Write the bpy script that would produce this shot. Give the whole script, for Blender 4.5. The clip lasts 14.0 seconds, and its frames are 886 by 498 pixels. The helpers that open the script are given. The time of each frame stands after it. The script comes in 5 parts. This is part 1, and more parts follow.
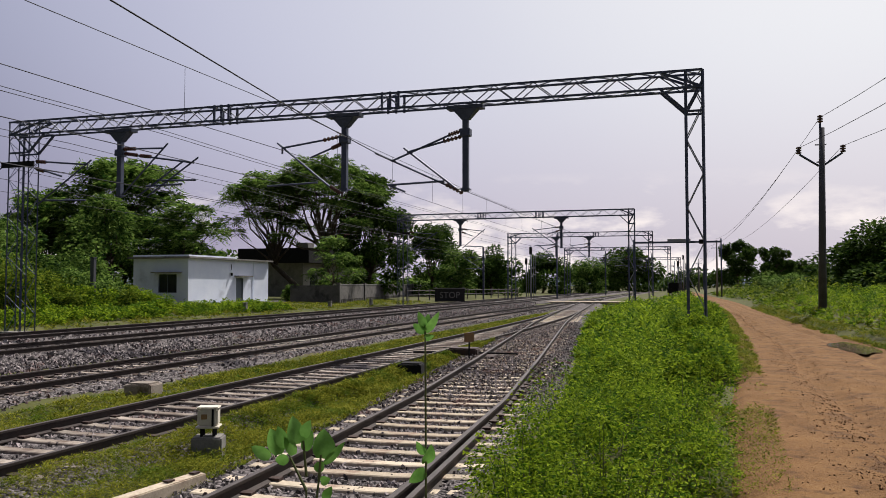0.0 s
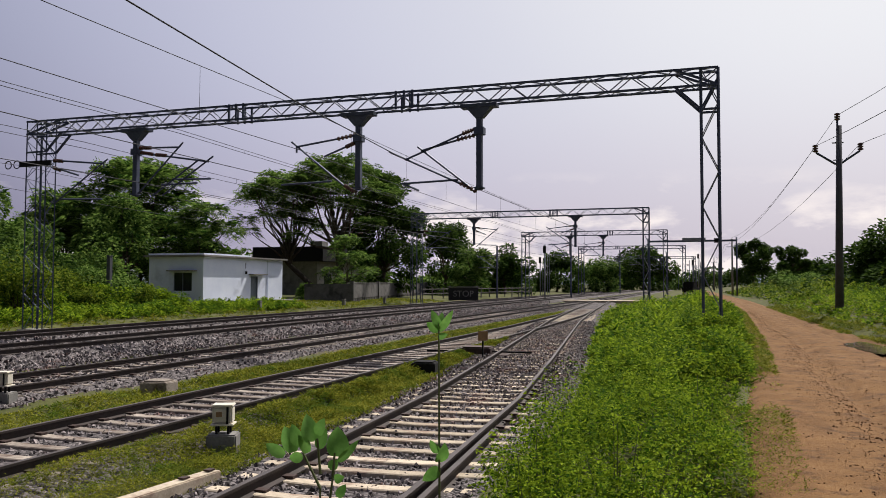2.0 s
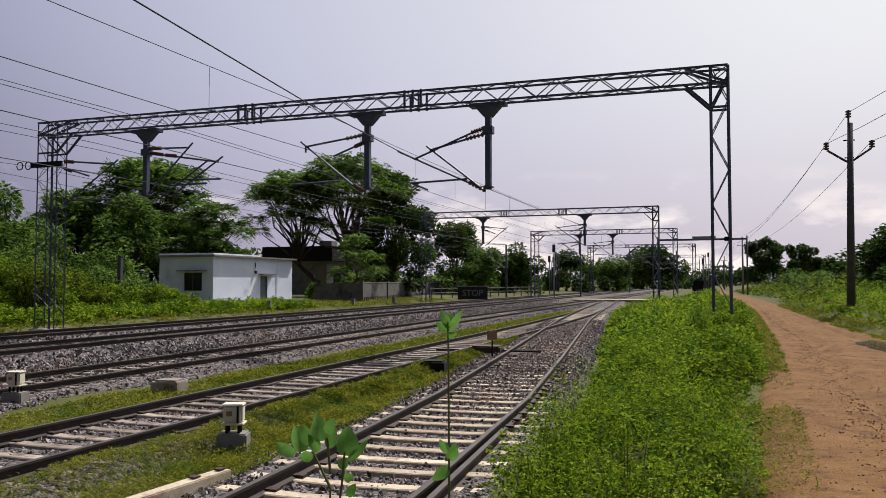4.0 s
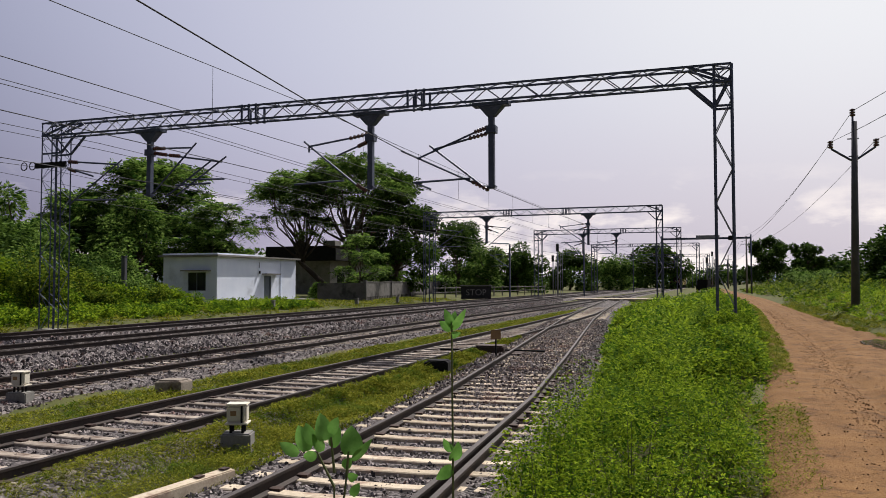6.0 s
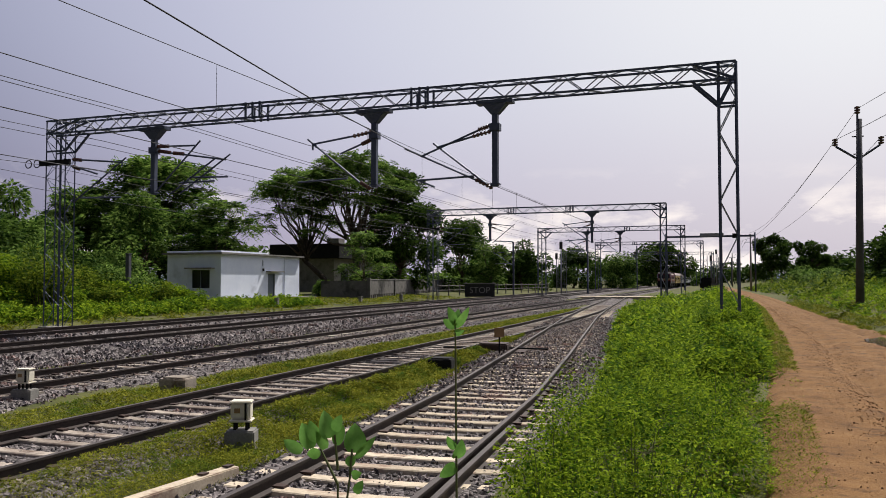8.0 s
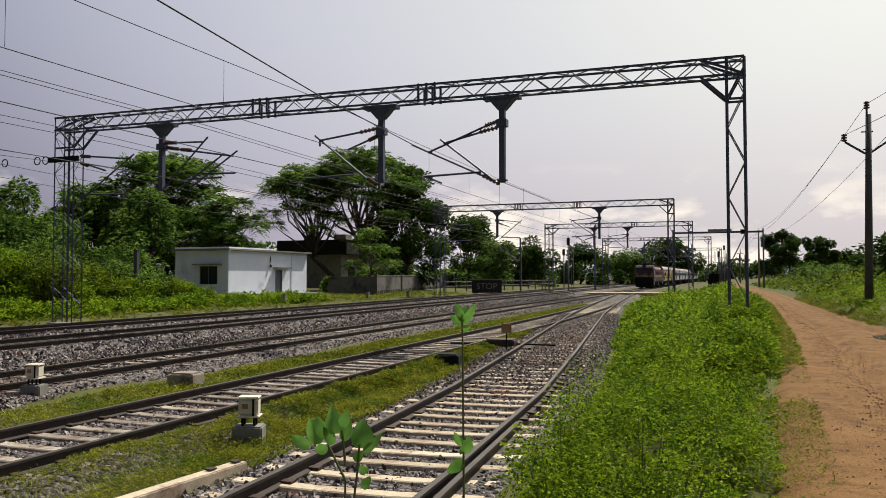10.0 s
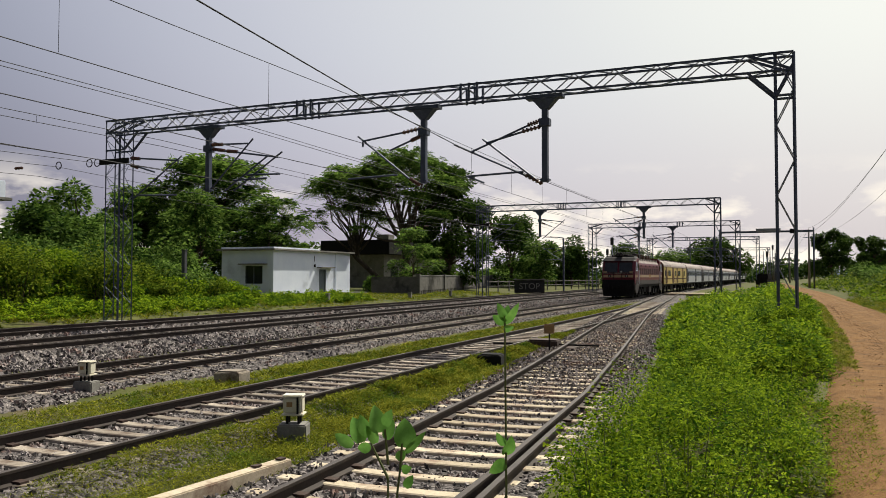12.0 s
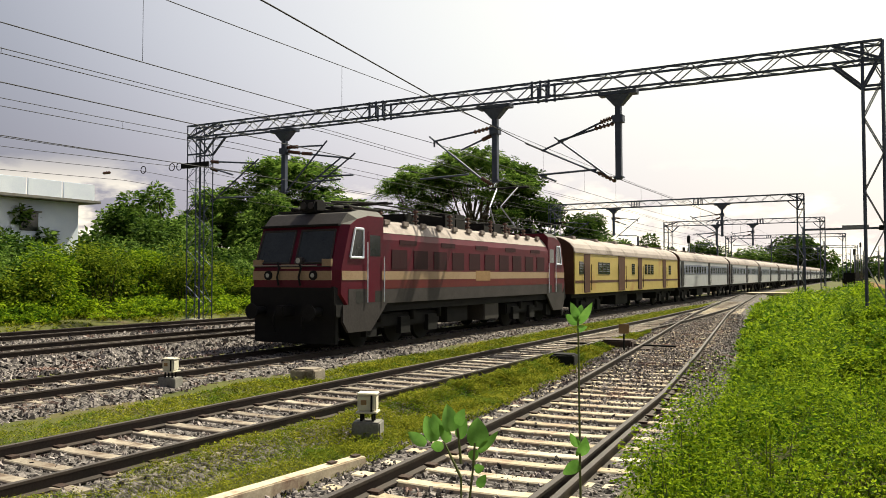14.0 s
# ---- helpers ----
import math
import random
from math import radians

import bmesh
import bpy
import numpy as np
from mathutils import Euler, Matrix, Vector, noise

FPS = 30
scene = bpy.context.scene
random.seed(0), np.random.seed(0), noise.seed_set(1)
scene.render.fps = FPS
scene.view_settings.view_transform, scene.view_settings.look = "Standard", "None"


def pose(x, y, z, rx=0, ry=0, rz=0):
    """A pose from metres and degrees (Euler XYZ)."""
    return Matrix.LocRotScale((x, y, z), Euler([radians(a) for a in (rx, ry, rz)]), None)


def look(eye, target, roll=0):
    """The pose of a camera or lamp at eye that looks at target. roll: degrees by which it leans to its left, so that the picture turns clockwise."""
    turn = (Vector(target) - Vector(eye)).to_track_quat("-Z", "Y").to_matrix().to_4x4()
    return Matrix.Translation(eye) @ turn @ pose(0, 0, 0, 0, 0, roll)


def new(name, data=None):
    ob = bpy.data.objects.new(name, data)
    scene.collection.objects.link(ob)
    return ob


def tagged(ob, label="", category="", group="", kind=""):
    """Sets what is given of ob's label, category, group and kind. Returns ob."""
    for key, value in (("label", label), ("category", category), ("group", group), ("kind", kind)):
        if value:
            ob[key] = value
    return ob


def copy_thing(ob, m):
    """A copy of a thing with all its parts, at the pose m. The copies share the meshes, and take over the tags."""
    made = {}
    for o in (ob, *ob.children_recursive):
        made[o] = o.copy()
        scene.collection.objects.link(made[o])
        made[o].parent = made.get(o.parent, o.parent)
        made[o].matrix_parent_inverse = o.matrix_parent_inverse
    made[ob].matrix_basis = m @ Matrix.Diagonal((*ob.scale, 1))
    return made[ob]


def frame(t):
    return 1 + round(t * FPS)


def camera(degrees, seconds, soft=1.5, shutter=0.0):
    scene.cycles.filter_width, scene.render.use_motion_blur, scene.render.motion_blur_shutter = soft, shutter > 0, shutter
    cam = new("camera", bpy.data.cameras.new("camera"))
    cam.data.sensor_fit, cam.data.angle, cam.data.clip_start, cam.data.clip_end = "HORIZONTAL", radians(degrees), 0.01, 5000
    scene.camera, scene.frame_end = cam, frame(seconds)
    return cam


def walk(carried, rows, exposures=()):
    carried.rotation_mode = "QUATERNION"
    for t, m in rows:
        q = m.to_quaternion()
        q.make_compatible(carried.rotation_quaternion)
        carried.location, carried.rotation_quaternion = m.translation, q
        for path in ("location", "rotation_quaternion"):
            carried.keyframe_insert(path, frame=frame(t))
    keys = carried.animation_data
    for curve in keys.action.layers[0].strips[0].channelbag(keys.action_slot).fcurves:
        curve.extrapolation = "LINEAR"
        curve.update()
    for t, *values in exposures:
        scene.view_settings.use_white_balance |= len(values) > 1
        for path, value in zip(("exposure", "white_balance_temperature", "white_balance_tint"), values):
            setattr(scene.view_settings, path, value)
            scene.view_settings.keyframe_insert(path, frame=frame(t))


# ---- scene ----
# ---- the camera and its walk ----
PATH = [(0, 17.5, 2.6, 0.04), (0.5, 17.64, 2.6, 0.05), (1, 17.9, 2.57, 0.08), (1.5, 18.21, 2.52, 0.09), (2, 18.49, 2.5, 0.13),
        (2.5, 18.72, 2.48, 0.1), (3, 18.86, 2.48, 0.08), (4.2, 19.2, 2.44, -0.03), (5.5, 19.37, 2.42, -0.12), (6, 19.4, 2.41, -0.1),
        (6.5, 19.39, 2.41, -0.09), (7, 19.42, 2.42, -0.08), (7.5, 19.54, 2.35, -0.04), (8, 19.66, 2.25, -0.06), (9.2, 20.0, 2.05, -0.07),
        (10.5, 20.44, 1.93, -0.07), (11, 21.03, 1.94, -0.05), (11.5, 22.06, 1.94, 0.01), (12, 23.24, 1.96, 0.02), (12.5, 24.39, 1.99, 0.06),
        (13, 25.58, 2.0, 0.04), (13.5, 26.79, 1.97, -0.07), (14, 28.44, 1.92, -0.09)]
EYE = 2.05
cam = camera(58.5, 14.0, soft=0.7)
walk(cam, [(t, look((0, 0, EYE), (-math.sin(radians(y)) * math.cos(radians(p)), math.cos(radians(y)) * math.cos(radians(p)), EYE + math.sin(radians(p))), r))
           for t, y, p, r in PATH],
     exposures=[(0, 0.26, 6350, 13), (8.0, 0.3, 6380, 12), (10.5, 0.36, 6850, 5), (12.5, 0.42, 6850, 4), (13.3, 0.55, 6950, 3), (14, 0.92, 7450, 0)])

# ---- sky and sun ----
SUN_ELEV, SUN_AZ = 55, 18          # azimuth from +y towards +x
world = bpy.data.worlds.new("world")
scene.world = world
world.use_nodes = True
wn, wl = world.node_tree.nodes, world.node_tree.links
wn.clear()


def node(nodes, kind, **values):
    n = nodes.new(kind)
    for key, value in values.items():
        if key in n.inputs:
            n.inputs[key].default_value = value
    return n


sky = wn.new("ShaderNodeTexSky")
sky.sky_type, sky.sun_disc = "NISHITA", False
sky.sun_elevation, sky.sun_rotation = radians(SUN_ELEV), radians(SUN_AZ)
sky.air_density, sky.dust_density, sky.ozone_density = 1.0, 4.0, 1.5
coord = wn.new("ShaderNodeTexCoord")
split = wn.new("ShaderNodeSeparateXYZ")
wl.new(coord.outputs["Generated"], split.inputs[0])
stretch = wn.new("ShaderNodeMapping")
stretch.inputs["Scale"].default_value = (1, 1, 2.6)
wl.new(coord.outputs["Generated"], stretch.inputs[0])
puffs = node(wn, "ShaderNodeTexNoise", Scale=6.0, Detail=9.0, Roughness=0.56)
wl.new(stretch.outputs[0], puffs.inputs["Vector"])
puff_ramp = wn.new("ShaderNodeValToRGB")
puff_ramp.color_ramp.elements[0].position, puff_ramp.color_ramp.elements[1].position = 0.5, 0.6
wl.new(puffs.outputs["Fac"], puff_ramp.inputs[0])
low = wn.new("ShaderNodeMapRange")
low.inputs["From Min"].default_value, low.inputs["From Max"].default_value = 0.14, 0.07
wl.new(split.outputs["Z"], low.inputs["Value"])
puff_fac = wn.new("ShaderNodeMath")
puff_fac.operation = "MULTIPLY"
wl.new(puff_ramp.outputs[0], puff_fac.inputs[0])
wl.new(low.outputs[0], puff_fac.inputs[1])
# thin high haze, brighter towards the sun
toward = wn.new("ShaderNodeVectorMath")
toward.operation = "DOT_PRODUCT"
toward.inputs[1].default_value = (math.sin(radians(SUN_AZ)) * math.cos(radians(SUN_ELEV - 22)), math.cos(radians(SUN_AZ)) * math.cos(radians(SUN_ELEV - 22)), math.sin(radians(SUN_ELEV - 22)))
wl.new(coord.outputs["Generated"], toward.inputs[0])
glow = wn.new("ShaderNodeValToRGB")
glow.color_ramp.interpolation = "B_SPLINE"
glow.color_ramp.elements[0].position, glow.color_ramp.elements[0].color = 0.0, (0.05, 0.055, 0.08, 1)
glow.color_ramp.elements[1].position, glow.color_ramp.elements[1].color = 1.0, (1.0, 1.0, 0.95, 1)
for at, col in ((0.35, (0.25, 0.26, 0.37, 1)), (0.62, (0.57, 0.575, 0.71, 1)), (0.84, (0.73, 0.735, 0.79, 1))):
    glow.color_ramp.elements.new(at).color = col
wl.new(toward.outputs["Value"], glow.inputs[0])
gain = wn.new("ShaderNodeVectorMath")
gain.operation = "SCALE"
gain.inputs["Scale"].default_value = 10.4
wl.new(glow.outputs[0], gain.inputs[0])
veil = wn.new("ShaderNodeMix")
veil.data_type = "RGBA"
veil.inputs[0].default_value = 0.85
wl.new(gain.outputs[0], veil.inputs[7])
wl.new(sky.outputs[0], veil.inputs[6])
# a duller rose-grey band of haze low over the land
band = wn.new("ShaderNodeMapRange")
band.interpolation_type = "SMOOTHSTEP"
band.inputs["From Min"].default_value, band.inputs["From Max"].default_value = 0.30, 0.02
band.inputs["To Max"].default_value = 0.8
wl.new(split.outputs["Z"], band.inputs["Value"])
rose = wn.new("ShaderNodeMix")
rose.data_type = "RGBA"
rose.blend_type = "MULTIPLY"
rose.inputs[7].default_value = (0.9, 0.81, 0.85, 1)
wl.new(band.outputs[0], rose.inputs[0])
wl.new(veil.outputs[2], rose.inputs[6])
cloud = wn.new("ShaderNodeMix")
cloud.data_type = "RGBA"
cloud.inputs[7].default_value = (10.5, 9.6, 9.0, 1)
wl.new(puff_fac.outputs[0], cloud.inputs[0])
wl.new(rose.outputs[2], cloud.inputs[6])
back = node(wn, "ShaderNodeBackground", Strength=0.079)
wl.new(cloud.outputs[2], back.inputs[0])
wout = wn.new("ShaderNodeOutputWorld")
wl.new(back.outputs[0], wout.inputs[0])

sun_data = bpy.data.lights.new("sun", "SUN")
sun_data.energy, sun_data.angle, sun_data.color = 5.0, radians(0.6), (1.0, 0.95, 0.86)
sun = new("sun", sun_data)
se, sa = radians(SUN_ELEV), radians(SUN_AZ)
sun.matrix_world = look((math.sin(sa) * math.cos(se) * 50, math.cos(sa) * math.cos(se) * 50, math.sin(se) * 50), (0, 0, 0))


# ---- materials ----
def material(name, dark, light, scale=4.0, fine=60.0, rough=0.8, metal=0.0, bump=0.3, relief=0.01, island=0.0, each=0.0, third=None, third_scale=0.6, third_at=0.55, through_light=0.0):
    m = bpy.data.materials.new(name)
    m.use_nodes = True
    ns, ls = m.node_tree.nodes, m.node_tree.links
    bsdf = ns["Principled BSDF"]
    bsdf.inputs["Roughness"].default_value, bsdf.inputs["Metallic"].default_value = rough, metal
    if rough > 0.3 and not metal:      # dusty, matt surfaces
        bsdf.inputs["Specular IOR Level"].default_value = 0.2
    geo = ns.new("ShaderNodeNewGeometry")
    big = node(ns, "ShaderNodeTexNoise", Scale=scale, Detail=5.0, Roughness=0.6)
    small = node(ns, "ShaderNodeTexNoise", Scale=fine, Detail=3.0, Roughness=0.6)
    tc = ns.new("ShaderNodeTexCoord")
    for t in (big, small):
        ls.new(tc.outputs["Object"], t.inputs["Vector"])
    mixf = ns.new("ShaderNodeMath")
    mixf.operation = "MULTIPLY_ADD"
    mixf.inputs[1].default_value = 0.45
    ls.new(small.outputs["Fac"], mixf.inputs[0])
    half = ns.new("ShaderNodeMath")
    half.operation = "MULTIPLY"
    half.inputs[1].default_value = 0.55
    ls.new(big.outputs["Fac"], half.inputs[0])
    ls.new(half.outputs[0], mixf.inputs[2])
    last = mixf.outputs[0]
    if island or each:
        rnd = geo.outputs["Random Per Island"]
        if each:
            rnd = ns.new("ShaderNodeObjectInfo").outputs["Random"]
        add = ns.new("ShaderNodeMath")
        add.operation = "MULTIPLY_ADD"
        add.inputs[1].default_value = island or each
        ls.new(rnd, add.inputs[0])
        ls.new(last, add.inputs[2])
        sub = ns.new("ShaderNodeMath")
        sub.operation = "SUBTRACT"
        sub.inputs[1].default_value = (island or each) / 2
        ls.new(add.outputs[0], sub.inputs[0])
        last = sub.outputs[0]
    ramp = ns.new("ShaderNodeValToRGB")
    ramp.color_ramp.elements[0].position, ramp.color_ramp.elements[1].position = 0.3, 0.7
    ramp.color_ramp.elements[0].color, ramp.color_ramp.elements[1].color = (*dark, 1), (*light, 1)
    ls.new(last, ramp.inputs[0])
    colour = ramp.outputs[0]
    if third:
        patch = node(ns, "ShaderNodeTexNoise", Scale=third_scale, Detail=6.0, Roughness=0.65)
        ls.new(tc.outputs["Object"], patch.inputs["Vector"])
        pr = ns.new("ShaderNodeValToRGB")
        pr.color_ramp.elements[0].position, pr.color_ramp.elements[1].position = third_at - 0.06, third_at + 0.08
        ls.new(patch.outputs["Fac"], pr.inputs[0])
        mx = ns.new("ShaderNodeMix")
        mx.data_type = "RGBA"
        mx.inputs[7].default_value = (*third, 1)
        ls.new(pr.outputs[0], mx.inputs[0])
        ls.new(colour, mx.inputs[6])
        colour = mx.outputs[2]
    ls.new(colour, bsdf.inputs["Base Color"])
    if bump:
        b = node(ns, "ShaderNodeBump", Strength=bump, Distance=relief)
        ls.new(mixf.outputs[0], b.inputs["Height"])
        ls.new(b.outputs[0], bsdf.inputs["Normal"])
    if through_light:
        bsdf.inputs["Specular IOR Level"].default_value = 0.02
        tr = ns.new("ShaderNodeBsdfTranslucent")
        ls.new(colour, tr.inputs[0])
        ms = ns.new("ShaderNodeMixShader")
        ms.inputs[0].default_value = through_light
        ls.new(bsdf.outputs[0], ms.inputs[1])
        ls.new(tr.outputs[0], ms.inputs[2])
        ls.new(ms.outputs[0], ns["Material Output"].inputs[0])
    return m


M_GROUND = material("meadow_soil", (0.03, 0.04, 0.009), (0.1, 0.1, 0.026), 0.5, 18, 0.95, bump=0.5, relief=0.04, third=(0.1, 0.075, 0.042), third_scale=0.35, third_at=0.6)
M_ROAD = material("red_dirt", (0.1, 0.047, 0.015), (0.225, 0.12, 0.043), 1.6, 45, 0.95, bump=1.0, relief=0.05, third=(0.075, 0.036, 0.014), third_scale=3.4, third_at=0.6)
M_CLOD = material("dirt_clod", (0.065, 0.033, 0.015), (0.2, 0.105, 0.046), 9, 60, 0.95, bump=0.4, island=0.5)
M_BED = material("ballast_dust", (0.03, 0.026, 0.025), (0.12, 0.105, 0.1), 14, 60, 0.95, bump=1.0, relief=0.04, third=(0.1, 0.065, 0.05), third_scale=0.7, third_at=0.58)
vor = M_BED.node_tree.nodes.new("ShaderNodeTexVoronoi")
vor.inputs["Scale"].default_value = 17.0
bed_tc = M_BED.node_tree.nodes.new("ShaderNodeTexCoord")
M_BED.node_tree.links.new(bed_tc.outputs["Object"], vor.inputs["Vector"])
shade = M_BED.node_tree.nodes.new("ShaderNodeValToRGB")
shade.color_ramp.elements[0].color, shade.color_ramp.elements[1].color = (0.02, 0.018, 0.018, 1), (0.2, 0.175, 0.17, 1)
bed_split = M_BED.node_tree.nodes.new("ShaderNodeSeparateColor")
M_BED.node_tree.links.new(vor.outputs["Color"], bed_split.inputs[0])
M_BED.node_tree.links.new(bed_split.outputs[0], shade.inputs[0])
M_BED.node_tree.links.new(shade.outputs[0], M_BED.node_tree.nodes["Principled BSDF"].inputs["Base Color"])
bed_bump = node(M_BED.node_tree.nodes, "ShaderNodeBump", Strength=1.0, Distance=0.05)
bed_bump.invert = True
M_BED.node_tree.links.new(vor.outputs["Distance"], bed_bump.inputs["Height"])
M_BED.node_tree.links.new(bed_bump.outputs[0], M_BED.node_tree.nodes["Principled BSDF"].inputs["Normal"])
M_STONE = material("ballast_stone", (0.035, 0.03, 0.03), (0.29, 0.255, 0.245), 5, 50, 0.9, bump=0.2, island=0.65, third=(0.19, 0.11, 0.09), third_scale=0.9, third_at=0.6)
M_RAIL = material("rusty_rail", (0.014, 0.01, 0.009), (0.045, 0.03, 0.024), 3, 40, 0.75, 0.3, bump=0.2)
M_RAILTOP = material("worn_rail_top", (0.03, 0.023, 0.021), (0.085, 0.068, 0.062), 2, 30, 0.6, 0.3, bump=0.05)
M_SLEEPER = material("concrete_sleeper", (0.26, 0.21, 0.15), (0.56, 0.475, 0.36), 3, 30, 0.9, bump=0.3, each=0.35, third=(0.2, 0.12, 0.09), third_scale=1.6, third_at=0.6)
M_OLDSLEEPER = material("stained_sleeper", (0.17, 0.145, 0.12), (0.42, 0.36, 0.3), 3, 30, 0.9, bump=0.3, each=0.3, third=(0.12, 0.085, 0.065), third_scale=1.4, third_at=0.57)
M_CLIP = material("rail_clip", (0.03, 0.02, 0.02), (0.07, 0.04, 0.03), 8, 60, 0.7, 0.4)
M_STEEL = material("painted_steel", (0.035, 0.042, 0.07), (0.08, 0.095, 0.14), 3, 30, 0.55, 0.5, bump=0.1)
M_GALV = material("galvanised_steel", (0.15, 0.16, 0.19), (0.28, 0.29, 0.33), 3, 40, 0.5, 0.5, bump=0.1)
M_DARK = material("dark_iron", (0.005, 0.005, 0.006), (0.014, 0.013, 0.013), 3, 40, 0.85, 0.0, bump=0.15)
M_INSUL = material("brown_porcelain", (0.06, 0.025, 0.02), (0.1, 0.045, 0.03), 6, 60, 0.25, bump=0.02)
M_WIRE = material("dull_copper_wire", (0.02, 0.02, 0.026), (0.05, 0.05, 0.055), 2, 30, 0.8, 0.0, bump=0)
M_WHITE = material("whitewash", (0.6, 0.65, 0.78), (0.8, 0.84, 0.92), 0.6, 25, 0.9, bump=0.15, third=(0.5, 0.53, 0.6), third_scale=0.35, third_at=0.66)
M_CONC = material("weathered_concrete", (0.13, 0.125, 0.115), (0.27, 0.255, 0.235), 1.5, 30, 0.92, bump=0.3, third=(0.12, 0.11, 0.1), third_scale=0.8, third_at=0.6)
M_DOOR = material("grey_green_door", (0.1, 0.12, 0.14), (0.16, 0.18, 0.2), 3, 30, 0.6, bump=0.05)
M_DGLASS = material("dark_window", (0.012, 0.014, 0.016), (0.03, 0.033, 0.036), 2, 20, 0.12, bump=0)
M_BARK = material("bark", (0.045, 0.032, 0.022), (0.11, 0.085, 0.06), 6, 40, 0.95, bump=0.6, relief=0.03)
M_LEAF = material("tree_leaf", (0.014, 0.038, 0.006), (0.09, 0.15, 0.025), 0.5, 12, 0.55, bump=0, island=0.55, through_light=0.28)
M_LEAF2 = material("feathery_leaf", (0.022, 0.06, 0.009), (0.2, 0.3, 0.06), 0.8, 12, 0.55, bump=0, island=0.6, through_light=0.38, third=(0.016, 0.048, 0.008), third_scale=0.7, third_at=0.57)
M_WEED = material("weed_leaf", (0.035, 0.09, 0.006), (0.29, 0.39, 0.022), 0.9, 9, 0.7, bump=0, island=0.5, through_light=0.4, third=(0.035, 0.09, 0.008), third_scale=0.8, third_at=0.55)
M_GRASS = material("short_grass", (0.06, 0.08, 0.006), (0.25, 0.25, 0.028), 0.9, 9, 0.7, bump=0, island=0.45, through_light=0.3, third=(0.05, 0.1, 0.01), third_scale=1.3, third_at=0.56)
M_SHRUB = material("shrub_leaf", (0.03, 0.07, 0.005), (0.25, 0.31, 0.028), 0.9, 9, 0.6, bump=0, island=0.55, through_light=0.34, third=(0.02, 0.055, 0.008), third_scale=0.9, third_at=0.55)
M_OLDWALL = material("old_wall_concrete", (0.06, 0.056, 0.052), (0.17, 0.16, 0.15), 1.5, 30, 0.92, bump=0.3, third=(0.05, 0.047, 0.045), third_scale=0.8, third_at=0.58)
M_BROAD = material("broad_leaf", (0.06, 0.17, 0.025), (0.2, 0.4, 0.09), 6, 30, 0.35, bump=0.05, island=0.35, through_light=0.35)
M_STEM = material("green_stem", (0.06, 0.09, 0.03), (0.13, 0.14, 0.06), 8, 40, 0.7, bump=0.1)
M_RED = material("loco_red", (0.058, 0.001, 0.009), (0.1, 0.002, 0.016), 0.8, 20, 0.4, bump=0.03, third=(0.045, 0.002, 0.01), third_scale=0.5, third_at=0.62)
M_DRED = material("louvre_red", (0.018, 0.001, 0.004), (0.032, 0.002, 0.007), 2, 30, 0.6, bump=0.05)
M_RUSTRED = material("rusty_red_band", (0.07, 0.008, 0.01), (0.125, 0.018, 0.016), 0.8, 20, 0.5, bump=0.03)
M_CREAM = material("cream_stripe", (0.24, 0.16, 0.1), (0.36, 0.26, 0.17), 0.8, 20, 0.45, bump=0.03)
M_LGREY = material("loco_grey", (0.022, 0.019, 0.02), (0.055, 0.047, 0.048), 1.2, 20, 0.6, bump=0.05)
M_ROOF = material("dusty_roof", (0.2, 0.165, 0.155), (0.35, 0.295, 0.275), 1.0, 15, 0.6, bump=0.06, third=(0.14, 0.11, 0.1), third_scale=0.7, third_at=0.6)
M_YELLOW = material("coach_yellow", (0.34, 0.25, 0.07), (0.5, 0.39, 0.14), 0.7, 18, 0.5, bump=0.05, third=(0.35, 0.2, 0.08), third_scale=0.5, third_at=0.62)
M_MAROON = material("coach_end_brown", (0.05, 0.02, 0.014), (0.1, 0.045, 0.03), 1, 18, 0.7, bump=0.1)
M_SILVER = material("coach_grey", (0.32, 0.33, 0.36), (0.48, 0.49, 0.52), 0.7, 18, 0.45, 0.1, bump=0.04)
M_BAND = material("coach_blue_grey", (0.1, 0.12, 0.17), (0.17, 0.19, 0.25), 0.7, 18, 0.45, bump=0.04)
M_LAMP = material("dull_lens", (0.25, 0.25, 0.25), (0.4, 0.4, 0.39), 4, 30, 0.15, bump=0)
M_POLE = material("dark_concrete_pole", (0.05, 0.05, 0.058), (0.1, 0.1, 0.11), 2, 30, 0.85, bump=0.2)
M_BOXP = material("box_cream_paint", (0.5, 0.46, 0.38), (0.68, 0.63, 0.53), 4, 40, 0.6, bump=0.05)
M_ORANGE = material("rust_orange", (0.2, 0.12, 0.06), (0.32, 0.2, 0.1), 5, 40, 0.7, bump=0.05)
M_BLACK = material("black_board", (0.012, 0.012, 0.012), (0.03, 0.03, 0.03), 4, 40, 0.6, bump=0.05)
# pale blue-grey base colour stands in for distance haze over the hills
M_FAR = material("hill_painted_haze", (0.16, 0.2, 0.24), (0.2, 0.24, 0.28), 0.02, 0.2, 1.0, bump=0)
M_WATER = material("puddle", (0.1, 0.07, 0.05), (0.14, 0.1, 0.07), 1, 10, 0.05, bump=0)


# ---- mesh helpers ----
def part(name, bm, mat, parent=None, label=""):
    if isinstance(bm, bpy.types.Mesh):
        me = bm
    else:
        me = bpy.data.meshes.new(name)
        bm.to_mesh(me)
        bm.free()
    if mat is not None and not me.materials:
        me.materials.append(mat)
    ob = new(name, me)
    if parent is not None:
        ob.parent = parent
    return tagged(ob, label)


def raw(name, verts, faces, mat, smooth=False):
    me = bpy.data.meshes.new(name)
    me.from_pydata(verts, [], faces)
    me.materials.append(mat)
    if smooth:
        me.polygons.foreach_set("use_smooth", [True] * len(me.polygons))
    return me


